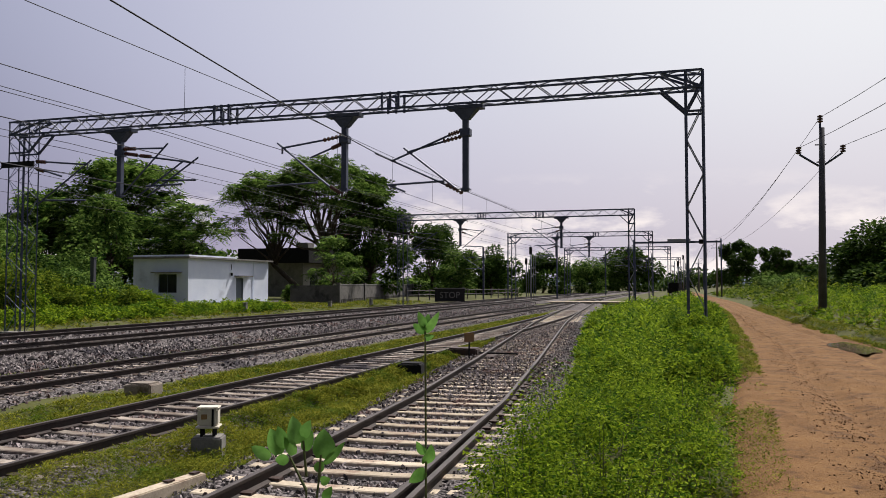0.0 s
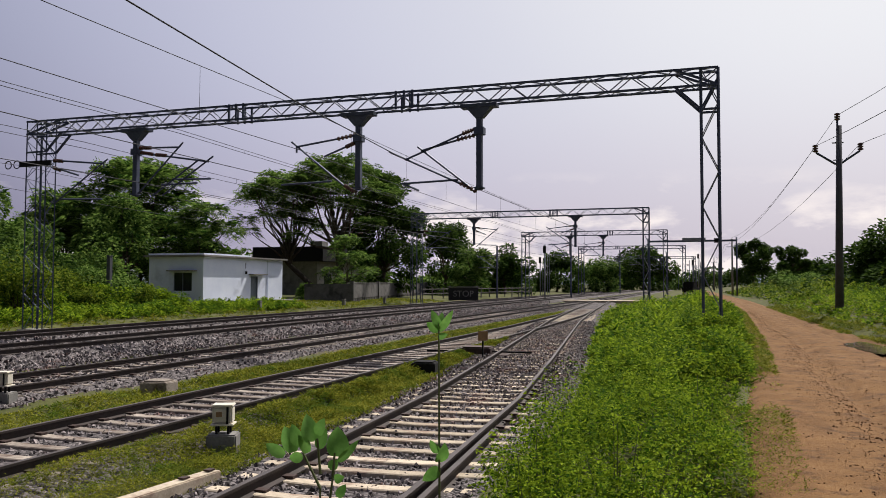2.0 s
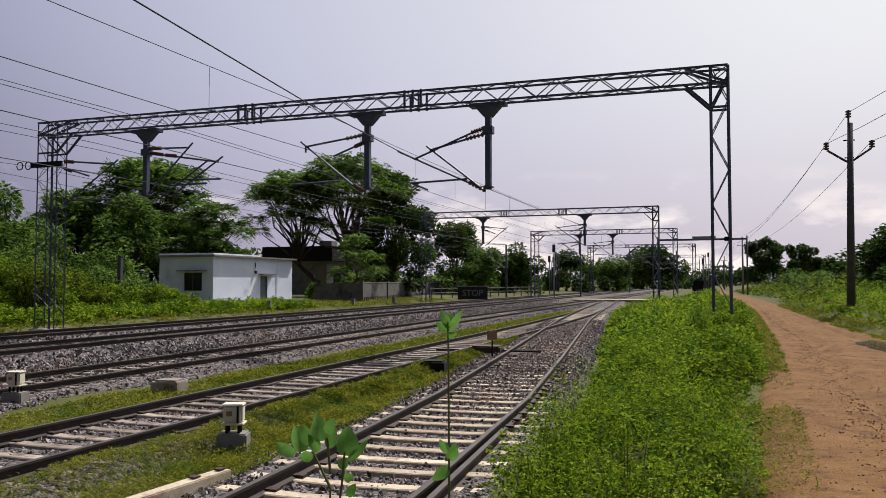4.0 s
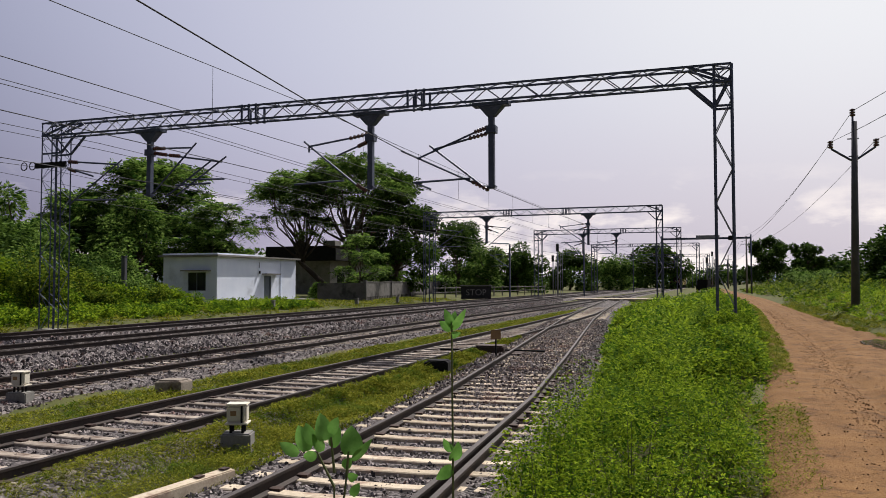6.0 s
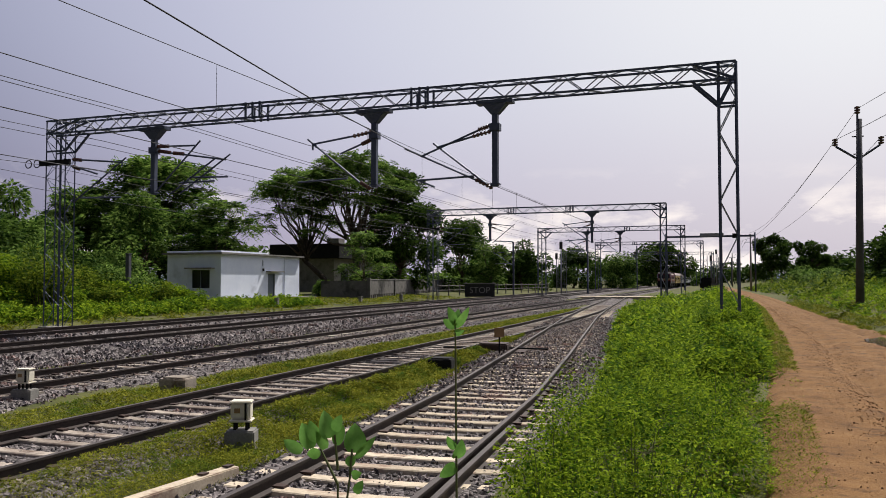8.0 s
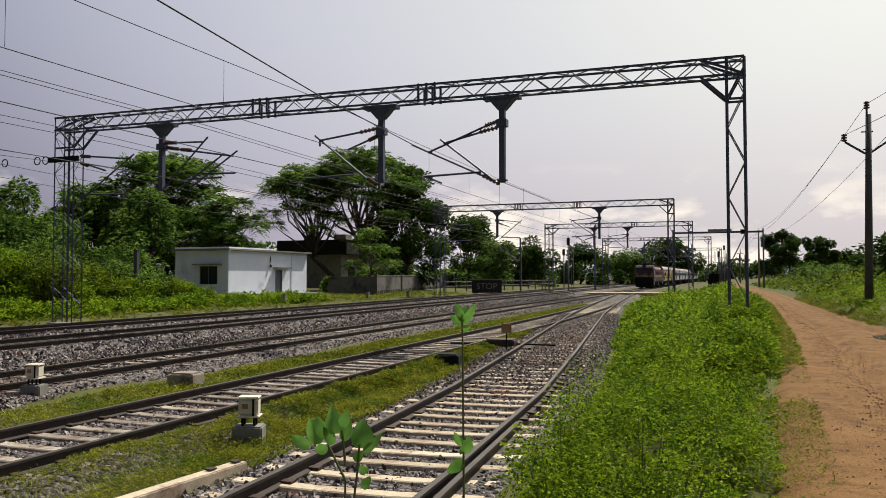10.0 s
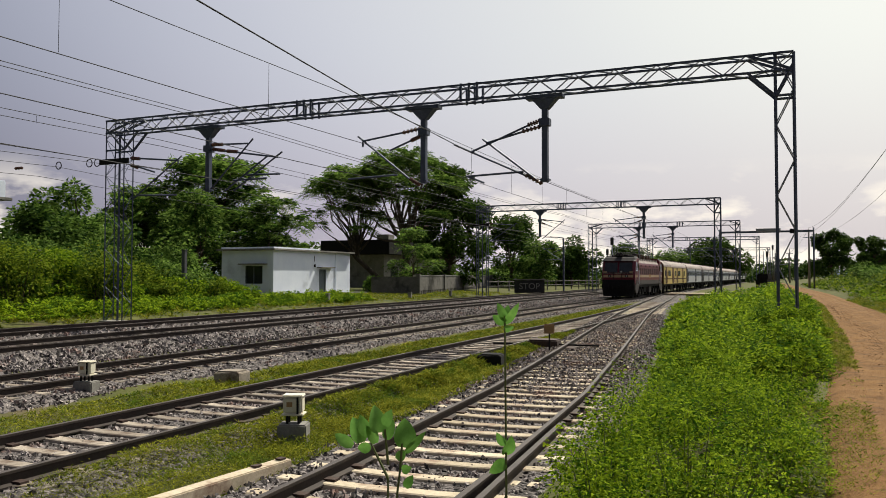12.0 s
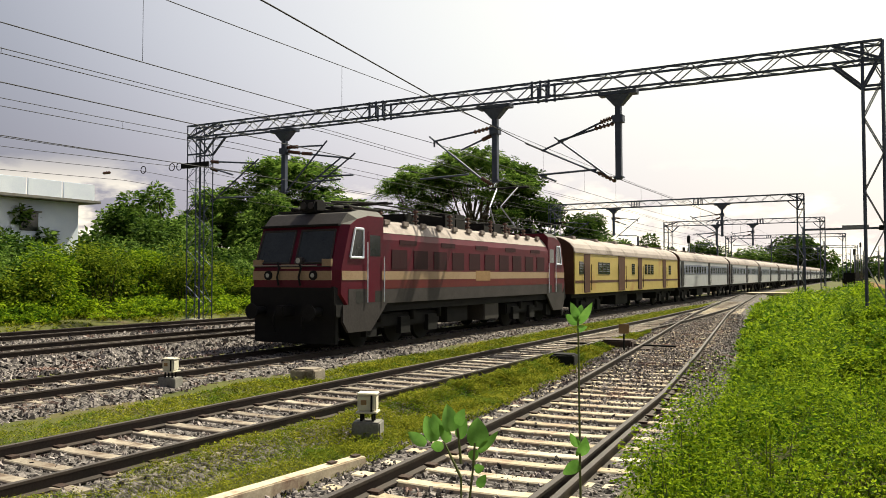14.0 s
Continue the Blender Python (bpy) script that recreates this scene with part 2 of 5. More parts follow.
def empty(name, m, label="", category="", group="", kind=""):
    ob = new(name)
    ob.matrix_basis = m
    ob.empty_display_size = 0.2
    return tagged(ob, label, category, group, kind)


def box(bm, x0, x1, y0, y1, z0, z1, bev=0.0):
    vs = [bm.verts.new((x, y, z)) for z in (z0, z1) for x, y in ((x0, y0), (x1, y0), (x1, y1), (x0, y1))]
    fs = [bm.faces.new([vs[i] for i in q]) for q in ((3, 2, 1, 0), (4, 5, 6, 7), (0, 1, 5, 4), (1, 2, 6, 5), (2, 3, 7, 6), (3, 0, 4, 7))]
    if bev:
        bmesh.ops.bevel(bm, geom=list({e for f in fs for e in f.edges}), offset=bev, segments=2, affect="EDGES")
    return bm


def boxed(*a, **k):
    return box(bmesh.new(), *a, **k)


def bar(bm, a, b, r, sides=4, r2=None):
    a, b = Vector(a), Vector(b)
    d = (b - a).normalized()
    u = d.orthogonal().normalized() if abs(d.z) > 0.99 else d.cross(Vector((0, 0, 1))).normalized()
    w = d.cross(u)
    r2 = r if r2 is None else r2
    rings = []
    for p, q in ((a, r), (b, r2)):
        rings.append([bm.verts.new(p + (u * math.cos(t) + w * math.sin(t)) * q) for t in ((i + 0.5) * math.tau / sides for i in range(sides))])
    for i in range(sides):
        j = (i + 1) % sides
        f = bm.faces.new((rings[0][i], rings[0][j], rings[1][j], rings[1][i]))
        f.smooth = sides > 6
    bm.faces.new(rings[0][::-1])
    bm.faces.new(rings[1])
    return bm


def bars(items, r, sides=4):
    bm = bmesh.new()
    for a, b in items:
        bar(bm, a, b, r, sides)
    return bm


def tube(bm, pts, r, sides=6):
    """One bent round bar through the points."""
    pts = [Vector(p) for p in pts]
    rings = []
    for i, p in enumerate(pts):
        d = (pts[min(i + 1, len(pts) - 1)] - pts[max(i - 1, 0)]).normalized()
        u = d.orthogonal().normalized() if abs(d.z) > 0.99 else d.cross(Vector((0, 0, 1))).normalized()
        w = d.cross(u)
        rings.append([bm.verts.new(p + (u * math.cos(k * math.tau / sides) + w * math.sin(k * math.tau / sides)) * r) for k in range(sides)])
    for a, b in zip(rings, rings[1:]):
        for i in range(sides):
            bm.faces.new((a[i], a[(i + 1) % sides], b[(i + 1) % sides], b[i]))
    bm.faces.new(rings[0][::-1])
    bm.faces.new(rings[-1])
    return bm


def prism(profile, y0, y1):
    """A closed (x, z) outline pushed along y."""
    bm = bmesh.new()
    n = len(profile)
    a = [bm.verts.new((x, y0, z)) for x, z in profile]
    b = [bm.verts.new((x, y1, z)) for x, z in profile]
    for i in range(n):
        bm.faces.new((a[i], a[(i + 1) % n], b[(i + 1) % n], b[i]))
    bm.faces.new(a[::-1])
    bm.faces.new(b)
    bmesh.ops.recalc_face_normals(bm, faces=bm.faces)
    return bm


def lerp(x, xs, ys):
    return float(np.interp(x, xs, ys))


# ---- the lie of the land ----
TRACK_X = {"A": -23.6, "B": -18.9, "C": -14.0, "D": -8.4}


def d_line(y):
    return lerp(y, (-100, 38, 52, 68, 90, 110, 128, 500), (-8.4, -8.4, -8.7, -9.75, -11.6, -13.1, -14.0, -14.0))


def e_line(y):
    return lerp(y, (-60, 0, 8, 14, 22, 33, 44, 56, 66), (-2.9, -3.35, -3.72, -4.12, -5.0, -6.3, -7.6, -8.75, -9.6))


def road_left(y):
    return lerp(y, (-40, 0, 8, 15, 24, 50, 80, 140, 300), (-0.5, -0.1, 0.27, 0.6, 1.0, 1.5, 1.2, -1.0, -6))


def road_right(y):
    return lerp(y, (-40, 0, 8, 15, 22, 32, 50, 80, 140, 300), (4.2, 4.3, 4.6, 4.8, 4.9, 4.4, 4.3, 4.0, 2.0, -3))


def height(x, y):
    z = lerp(x, (-400, -60, -34, -27, -26, -17, -16.2, -12, -11, -6.4, -5.6, -2.6, -1.7, -0.6, 4.4, 6, 9, 14, 400),
             (0.6, 0.5, 0.4, 0.2, -0.02, -0.02, -0.25, -0.25, -0.3, -0.3, -0.28, -0.28, 0.1, 0.42, 0.45, 0.85, 1.2, 1.35, 1.4))
    z += 0.05 * noise.noise((x * 0.35, y * 0.35, 0)) + 0.02 * noise.noise((x * 1.7, y * 1.7, 3))
    rl, rr = road_left(y), road_right(y)
    if rl - 0.1 < x < rr + 0.1:
        z = min(z, 0.42) - 0.05 - 0.22 * min(1.0, max(0.0, (min(x - rl, rr - x) - 0.1) / 0.3))
    return z


# ---- ground, road, ballast ----
def sheet(name, xs, ys, zf, mat, label, category, kind="structure"):
    verts = [(x(y) if callable(x) else x, y, 0) for y in ys for x in xs]
    verts = [(x, y, zf(x, y)) for x, y, _ in verts]
    n = len(xs)
    faces = [(j * n + i, j * n + i + 1, (j + 1) * n + i + 1, (j + 1) * n + i) for j in range(len(ys) - 1) for i in range(n - 1)]
    return tagged(new(name, raw(name, verts, faces, mat, True)), label, category, kind=kind)


XS = sorted({*np.linspace(-2500, -420, 6), *np.linspace(-400, -80, 9), *np.linspace(-70, -30, 15), *np.linspace(-29, 8, 112), *np.linspace(9, 30, 14), *np.linspace(40, 400, 8), *np.linspace(500, 2500, 5)})
YS = sorted({*np.linspace(-600, -60, 6), *np.linspace(-40, 0, 20), *np.linspace(0.5, 40, 100), *np.linspace(41, 130, 90), *np.linspace(135, 400, 30), *np.linspace(450, 3500, 14)})
XS, YS = [float(v) for v in XS], [float(v) for v in YS]
sheet("ground", XS, YS, height, M_GROUND, "grassy and weedy soil beside the railway", "ground")


def road_z(x, y):
    a, b = road_left(y), road_right(y)
    u = (x - a) / (b - a)
    rut = sum(-0.06 * math.exp(-((u - c - 0.02 * math.sin(y * 0.3)) / 0.05) ** 2) for c in (0.36, 0.74))
    edge = -0.12 * (max(0, abs(u - 0.5) - 0.44) / 0.06)
    crumb = 0.03 * max(0, noise.noise((x * 7, y * 5, 2))) * math.exp(-((u - 0.33) / 0.12) ** 2)
    return 0.45 + rut * 1.3 + edge + crumb + 0.045 * noise.noise((x * 1.1, y * 0.8, 5)) + 0.025 * noise.noise((x * 4, y * 3, 8))


rows_y = [float(v) for v in (*np.linspace(-40, 2, 30), *np.linspace(2.2, 40, 190), *np.linspace(41, 110, 80), *np.linspace(112, 300, 40))]
sheet("road", [(lambda y, k=k: road_left(y) + (road_right(y) - road_left(y)) * k / 36) for k in range(37)], rows_y, road_z, M_ROAD,
      "rutted red-brown dirt road between weeds", "dirt road")
pud = bmesh.new()
bmesh.ops.create_circle(pud, cap_ends=True, segments=24, radius=1)
for v in pud.verts:
    v.co = (3.9 + v.co.x * 0.5, 22.6 + v.co.y * 2.0 + 0.3 * math.sin(v.co.x * 5), 0.455)
tagged(part("puddle", pud, M_WATER), "small brown puddle on the edge of the dirt road", "puddle", kind="structure")

BEDS = [("A", lambda y: TRACK_X["A"], 0.25, (-40, 260)), ("B", lambda y: TRACK_X["B"], 0.25, (-40, 260)), ("C", lambda y: TRACK_X["C"], 0.0, (-40, 460)),
        ("D", d_line, 0.0, (-40, 128)), ("E", e_line, 0.0, (-20, 64))]
for key, line, top, (ya, yb) in BEDS:
    wide = {"D": 1.85, "E": 1.95}.get(key, 2.3)
    prof = ((-wide, -0.36), (-1.55, -0.17), (-1.15, -0.14), (-1.0, -0.2), (1.0, -0.2), (1.15, -0.14), (1.55, -0.17), (wide, -0.36))
    ys = [float(v) for v in np.arange(ya, yb + 0.1, 1.0 if yb < 300 else 2.0)]
    off = {"A": 0.0, "B": 0.004, "C": 0.0, "D": 0.008, "E": 0.004}[key]
    sheet("ballast_bed", [(lambda y, d=d: line(y) + d) for d, _ in prof], ys,
          lambda x, y: lerp(x - line(y), [p[0] for p in prof], [p[1] for p in prof]) + top + off + 0.02 * noise.noise((x * 2, y * 2, 1)), M_BED,
          "grey crushed-stone ballast bed under a railway track", "ballast bed")


def land(x, y):
    """The upper of ground and ballast."""
    z = height(x, y)
    for key, line, top, (ya, yb) in BEDS:
        d = abs(x - line(y))
        if ya < y < yb and d < 1.9:
            z = max(z, top + lerp(d, (0, 1.0, 1.15, 1.55, 1.9), (-0.2, -0.2, -0.14, -0.17, -0.33)))
    return z


def stones(name, n, place, size, mat, label, seed):
    """Loose broken stones, each an uneven little block."""
    rng = np.random.default_rng(seed)
    base = np.array([(-1, -1, -.7), (1, -1, -.7), (1, 1, -.7), (-1, 1, -.7), (-.55, .1, .9), (.6, -.1, .75)], float)
    quads = ((0, 1, 5, 4), (2, 3, 4, 5))
    tris = ((1, 2, 5), (3, 0, 4))
    xyz = place(rng, n)
    n = len(xyz)
    s = rng.uniform(size[0], size[1], (n, 1, 1)) * rng.uniform(0.6, 1.2, (n, 1, 3))
    v = (base[None] + rng.uniform(-0.4, 0.4, (n, 6, 3))) * s
    a = rng.uniform(0, math.tau, n)
    t = rng.uniform(-0.6, 0.6, n)
    ca, sa_, ct, st = np.cos(a)[:, None], np.sin(a)[:, None], np.cos(t)[:, None], np.sin(t)[:, None]
    x, y, z = v[..., 0], v[..., 1] * ct - v[..., 2] * st, v[..., 1] * st + v[..., 2] * ct
    v = np.stack([x * ca - y * sa_, x * sa_ + y * ca, z], -1) + xyz[:, None]
    i = (np.arange(n) * 6)[:, None, None]
    f = (np.array(quads)[None] + i).reshape(-1, 4).tolist() + (np.array(tris)[None] + i).reshape(-1, 3).tolist()
    me = raw(name, v.reshape(-1, 3).tolist(), f, mat)
    return tagged(new(name, me), label, "stones", kind="stuff")


def on_bed(line, top, y0, y1, half, fill=0.0, cover=0.0):
    def place(rng, n):
        y = y0 + (y1 - y0) * rng.random(n) ** 1.5
        d = rng.uniform(-half, half, n)
        c = np.array([line(float(v)) for v in y])
        z = np.interp(np.abs(d), (0, 1.0, 1.15, 1.7, 2.3), (-0.19, -0.19, -0.14, -0.165, -0.34)) + np.interp(y, (11, 19), (0.0, cover)) * (np.abs(d) < 1.6) + top + fill * (np.abs(d) < 1.0)
        return np.stack([c + d, y, z + rng.uniform(-0.02, 0.02, n)], 1)
    return place


stones("ballast_stones", 22000, on_bed(e_line, 0.0, 4.0, 46, 1.75, 0.0, 0.06), (0.014, 0.03), M_STONE, "grey-pink broken ballast stones between the sleepers of the siding", 1)
stones("ballast_stones", 20000, on_bed(d_line, 0.0, 3.5, 62, 1.45), (0.016, 0.034), M_STONE, "grey broken ballast stones along the second track", 2)
stones("ballast_stones", 17000, on_bed(lambda y: TRACK_X["C"], 0.0, 3, 80, 2.2, 0.03), (0.022, 0.042), M_STONE, "grey broken ballast stones along the main track", 3)
stones("ballast_stones", 18000, on_bed(lambda y: -16.6, 0.16, 5, 80, 1.6), (0.024, 0.046), M_STONE, "grey broken ballast stones heaped between two tracks", 4)
stones("ballast_stones", 13000, on_bed(lambda y: TRACK_X["B"], 0.26, 6, 90, 2.2), (0.03, 0.06), M_STONE, "grey broken ballast stones along the raised line", 5)
stones("ballast_stones", 8000, on_bed(lambda y: TRACK_X["A"], 0.26, 8, 90, 2.2), (0.035, 0.065), M_STONE, "grey broken ballast stones along the far line", 6)

# ---- railway tracks ----
RAIL_PROFILE = ((-0.07, -0.165), (0.07, -0.165), (0.07, -0.15), (0.012, -0.13), (0.012, -0.045), (0.036, -0.032), (0.036, -0.003), (0.03, 0.0), (-0.03, 0.0), (-0.036, -0.003), (-0.036, -0.032), (-0.012, -0.045), (-0.012, -0.13), (-0.07, -0.15))


def rail_mesh(line, off, top, ya, yb, step, profile=RAIL_PROFILE, name="rail"):
    ys = [float(v) for v in np.arange(ya, yb + step / 2, step)]
    verts, faces, n = [], [], len(profile)
    for y in ys:
        verts += [(line(y) + off + x, y, z + top) for x, z in profile]
    for j in range(len(ys) - 1):
        for i in range(n):
            k = (i + 1) % n
            faces.append((j * n + i, j * n + k, (j + 1) * n + k, (j + 1) * n + i))
    faces += [tuple(range(n))[::-1], tuple(range((len(ys) - 1) * n, len(ys) * n))]
    me = raw(name, verts, faces, M_RAIL)
    me.materials.append(M_RAILTOP)
    for p in me.polygons:
        i = p.index % n
        if p.index < (len(ys) - 1) * n and i == 7:
            p.material_index = 1
    me.update()
    return me


def sleeper_mesh():
    bm = bmesh.new()
    n = [(-1.37, 0.02), (-0.95, 0.0), (-0.45, -0.035), (0.45, -0.035), (0.95, 0.0), (1.37, 0.02)]
    rings = []
    for x, dz in n:
        zt = -0.135 + dz * 0.5
        rings.append([bm.verts.new((x, y, z)) for y, z in ((-0.13, -0.3), (-0.1, zt - 0.012), (-0.085, zt), (0.085, zt), (0.1, zt - 0.012), (0.13, -0.3))])
    for a, b in zip(rings, rings[1:]):
        for i in range(5):
            bm.faces.new((a[i], a[i + 1], b[i + 1], b[i]))
    bm.faces.new(rings[0])
    bm.faces.new(rings[-1][::-1])
    bmesh.ops.recalc_face_normals(bm, faces=bm.faces)
    me = bpy.data.meshes.new("sleeper")
    bm.to_mesh(me)
    bm.free()
    me.materials.append(M_SLEEPER)
    return me


def clip_mesh():
    bm = bmesh.new()
    box(bm, -0.15, 0.15, -0.055, 0.055, -0.15, -0.118)
    me = bpy.data.meshes.new("rail_clip")
    bm.to_mesh(me)
    bm.free()
    me.materials.append(M_CLIP)
    return me


SLEEPER, CLIPS = sleeper_mesh(), clip_mesh()
OLD_SLEEPER = SLEEPER.copy()
OLD_SLEEPER.materials.clear()
OLD_SLEEPER.materials.append(M_OLDSLEEPER)
GAUGE = 0.87


def railway(line, top, ya, yb, label, sl=None, spacing=0.62, step=1.0, kind_of=None):
    t = empty("railway_track", pose(0, 0, 0), label, "railway track", "parallel railway tracks")
    for off in (-GAUGE, GAUGE):
        part("rail", rail_mesh(line, off, top, ya, yb, step), None, t, "dark rusty rail with a worn shiny top")
    if sl:
        rng = random.Random(int(ya * 7 + yb))
        y = sl[0]
        while y < sl[1]:
            ang = math.degrees(math.atan2(line(y + 0.5) - line(y - 0.5), 1.0))
            s = part("sleeper", kind_of or SLEEPER, None, t)
            s.matrix_basis = pose(line(y) + rng.uniform(-0.02, 0.02), y, top + rng.uniform(-0.012, 0.008), 0, 0, -ang + rng.uniform(-0.8, 0.8))
            if y < 24:
                for off in (-GAUGE, GAUGE):
                    c = part("rail_clip", CLIPS, None, t)
                    c.matrix_basis = pose(line(y) + off, y, top, 0, 0, -ang)
            y += spacing * rng.uniform(0.97, 1.03)
    return t


railway(lambda y: TRACK_X["A"], 0.25, -40, 260, "far running line of rusty rails on grey ballast", step=10)
railway(lambda y: TRACK_X["B"], 0.25, -40, 260, "running line of rusty rails on raised ballast", step=10)
railway(lambda y: TRACK_X["C"], 0.0, -40, 460, "main line on which the train runs", (2, 60), step=10, kind_of=OLD_SLEEPER)
railway(d_line, 0.0, -40, 128, "rusty running line with pale concrete sleepers, bending towards the main line", (-12, 70), step=2, kind_of=OLD_SLEEPER)
railway(e_line, 0.0, -20, 64, "rusty siding with pale concrete sleepers joining the next line", (-8, 56), step=2)
extra = empty("check_rail", pose(0, 0, 0), "dark guard rail lying close beside the siding rail", "rail")
part("rail", rail_mesh(lambda y: e_line(y) + 0.2 * max(0, (8 - y) / 8), GAUGE + 0.15, -0.01, 3, 11.5, 1.0), None, extra)


# ---- overhead line ----
def lattice(a, b, w, d, bays, across, r_main=0.045, r_lace=0.022):
    """Four corner members from a to b with zigzag lacing; across and w: first width's way and size; d: the other."""
    a, b, across = Vector(a), Vector(b), Vector(across)
    other = (b - a).normalized().cross(across)
    cor = [(across * sx * w / 2 + other * sy * d / 2) for sx, sy in ((-1, -1), (1, -1), (1, 1), (-1, 1))]
    main = [bars([(a + c, b + c)], r_main) for c in cor]
    lace = bmesh.new()
    for k in range(bays):
        p, q = a.lerp(b, k / bays), a.lerp(b, (k + 1) / bays)
        for i in range(4):
            c0, c1 = cor[i], cor[(i + 1) % 4]
            if (k + i // 2) % 2:
                c0, c1 = c1, c0
            bar(lace, p + c0, q + c1, r_lace)
    return main, lace


def insulator(bm, a, b, r=0.055, discs=5):
    a, b = Vector(a), Vector(b)
    bar(bm, a, b, r * 0.5, 6)
    for i in range(discs):
        p = a.lerp(b, (i + 0.5) / discs)
        d = (b - a).normalized() * 0.03
        bar(bm, p - d, p + d, r, 8)
    return bm


def arm(parent, pieces, ends, at=(0, 0), side=1):
    """A wire bracket in the portal's plane: tubes, and insulators at its mast ends, from (x, z) pairs."""
    def p3(p):
        return (at[0] + side * p[0], 0, at[1] + p[1])
    tubes = [bars([(p3(a), p3(b))], 0.036, 6) for a, b in pieces]
    c = part("cantilever", tubes[0], M_STEEL, parent)
    for t in tubes[1:]:
        part("tube", t, M_STEEL, c)
    for a, b in ends:
        part("insulator", insulator(bmesh.new(), p3(a), p3(b), 0.075, 5), M_INSUL, c, "dark ribbed porcelain insulator")


def cantilever(parent, x0, z0, side, reach):
    k = reach / 2.5
    arm(parent, [((0.1, 0.0), (2.45 * k, -0.25)), ((0.2, -1.77), (2.63 * k, -0.07)), ((0.1, -0.27), (1.3 * k, -0.66)), ((0.5 * k, -1.6), (2.4 * k, -1.65)), ((2.45 * k, -0.25), (2.45 * k, -0.4))],
        [((0.15, -0.01), (0.6, -0.06)), ((0.15, -0.3), (0.5, -0.42))], (x0, z0), side)


def portal(y, xl, xr, top, drops, base_l=-0.2, base_r=0.2, wl=1.0, wr=0.5, bays=None, left_arm=True, label="blue-grey lattice steel portal spanning the tracks", main=0.045):
    p = empty("overhead_line_portal", pose(0, y, 0), label, "portal", "portals over the tracks")
    deep = 0.52
    zc = top - deep / 2
    bays = bays or int((xr - xl) / 0.62)
    m, l = lattice((xl - wl / 2, 0, zc), (xr + wr / 2, 0, zc), 0.55, deep, bays, (0, 1, 0), main)
    beam = part("beam", m[0], M_STEEL, p, "dark blue-grey beam chord")
    for q in m[1:]:
        part("chord", q, M_STEEL, beam)
    tagged(part("lacing", l, M_GALV, beam, "paler zigzag lacing bars"), kind="stuff")
    for x, w, b in ((xl, wl, base_l), (xr, wr, base_r)):
        m, l = lattice((x, 0, b), (x, 0, top), w, 0.5, int((top - b) / (0.95 if w < 0.7 else 0.72)), (1, 0, 0), main if w < 0.7 else main * 0.75, 0.022 if w < 0.7 else 0.012)
        leg = part("leg", m[0], M_STEEL, p)
        for q in m[1:]:
            part("corner_angle", q, M_STEEL, leg)
        tagged(part("lacing", l, M_GALV if w < 0.7 else M_STEEL, leg), kind="stuff")
        if w > 0.7:
            part("centre_post", bars([((x, 0, b), (x, 0, top - 0.6))], 0.06), M_STEEL, leg)
        part("footing", boxed(x - w / 2 - 0.15, x + w / 2 + 0.15, -0.4, 0.4, b - 0.3, b + 0.08, 0.02), M_CONC, p)
        s = 1 if x == xl else -1
        for yy in (-0.25, 0.25):
            part("knee_brace", bars([((x + s * w / 2, yy, top - 1.25), (x + s * (w / 2 + 0.75), yy, top - deep))], 0.05), M_STEEL, p)
            part("knee_brace", bars([((x - s * w / 2, yy, top - deep), (x + s * (w / 2 + 0.75), yy, top))], 0.05), M_STEEL, p)
            part("tie", bars([((x - s * w / 2, yy, top - 1.25), (x + s * w / 2, yy, top - 1.25))], 0.045), M_STEEL, p)
            part("tie", bars([((x - s * w / 2, yy, top - 0.3), (x + s * w / 2, yy, top - 1.25))], 0.04), M_STEEL, p)
    for u in (0.362, 0.618):
        x = xl + (xr - xl) * u
        for dx in (-0.3, 0.0, 0.3):
            for yy in (-0.29, 0.29):
                part("splice_plate", boxed(x + dx - 0.035, x + dx + 0.035, yy - 0.03, yy + 0.03, top - deep - 0.06, top + 0.05), M_STEEL, p)
    for x, zb, arms in drops:
        d = bmesh.new()
        box(d, x - 0.095, x + 0.095, -0.1, 0.1, zb, top - deep - 0.25, 0.01)
        box(d, x - 0.15, x + 0.15, -0.14, 0.14, zb + 0.05, zb + 0.1)
        box(d, x - 0.17, x + 0.17, -0.15, 0.15, 7.0, 7.25, 0.01)
        mast = part("drop_mast", d, M_STEEL, p, "grey-blue steel drop mast")
        hd = bmesh.new()
        for z0, z1, w0, w1 in ((0.0, 0.12, 0.62, 0.62),):
            box(hd, x - w0, x + w0, -0.2, 0.2, top - deep - 0.16, top - deep - 0.03, 0.01)
        vs = [hd.verts.new((x + a, b, c)) for a, b, c in ((-0.13, -0.12, top - deep - 0.5), (0.13, -0.12, top - deep - 0.5), (0.13, 0.12, top - deep - 0.5), (-0.13, 0.12, top - deep - 0.5),
                                                          (-0.42, -0.18, top - deep - 0.165), (0.42, -0.18, top - deep - 0.165), (0.42, 0.18, top - deep - 0.165), (-0.42, 0.18, top - deep - 0.165))]
        for q in ((3, 2, 1, 0), (4, 5, 6, 7), (0, 1, 5, 4), (1, 2, 6, 5), (2, 3, 7, 6), (3, 0, 4, 7)):
            hd.faces.new([vs[i] for i in q])
        part("head_plate", hd, M_STEEL, mast)
        for side, reach, z0 in arms:
            cantilever(p, x, z0, side, reach)
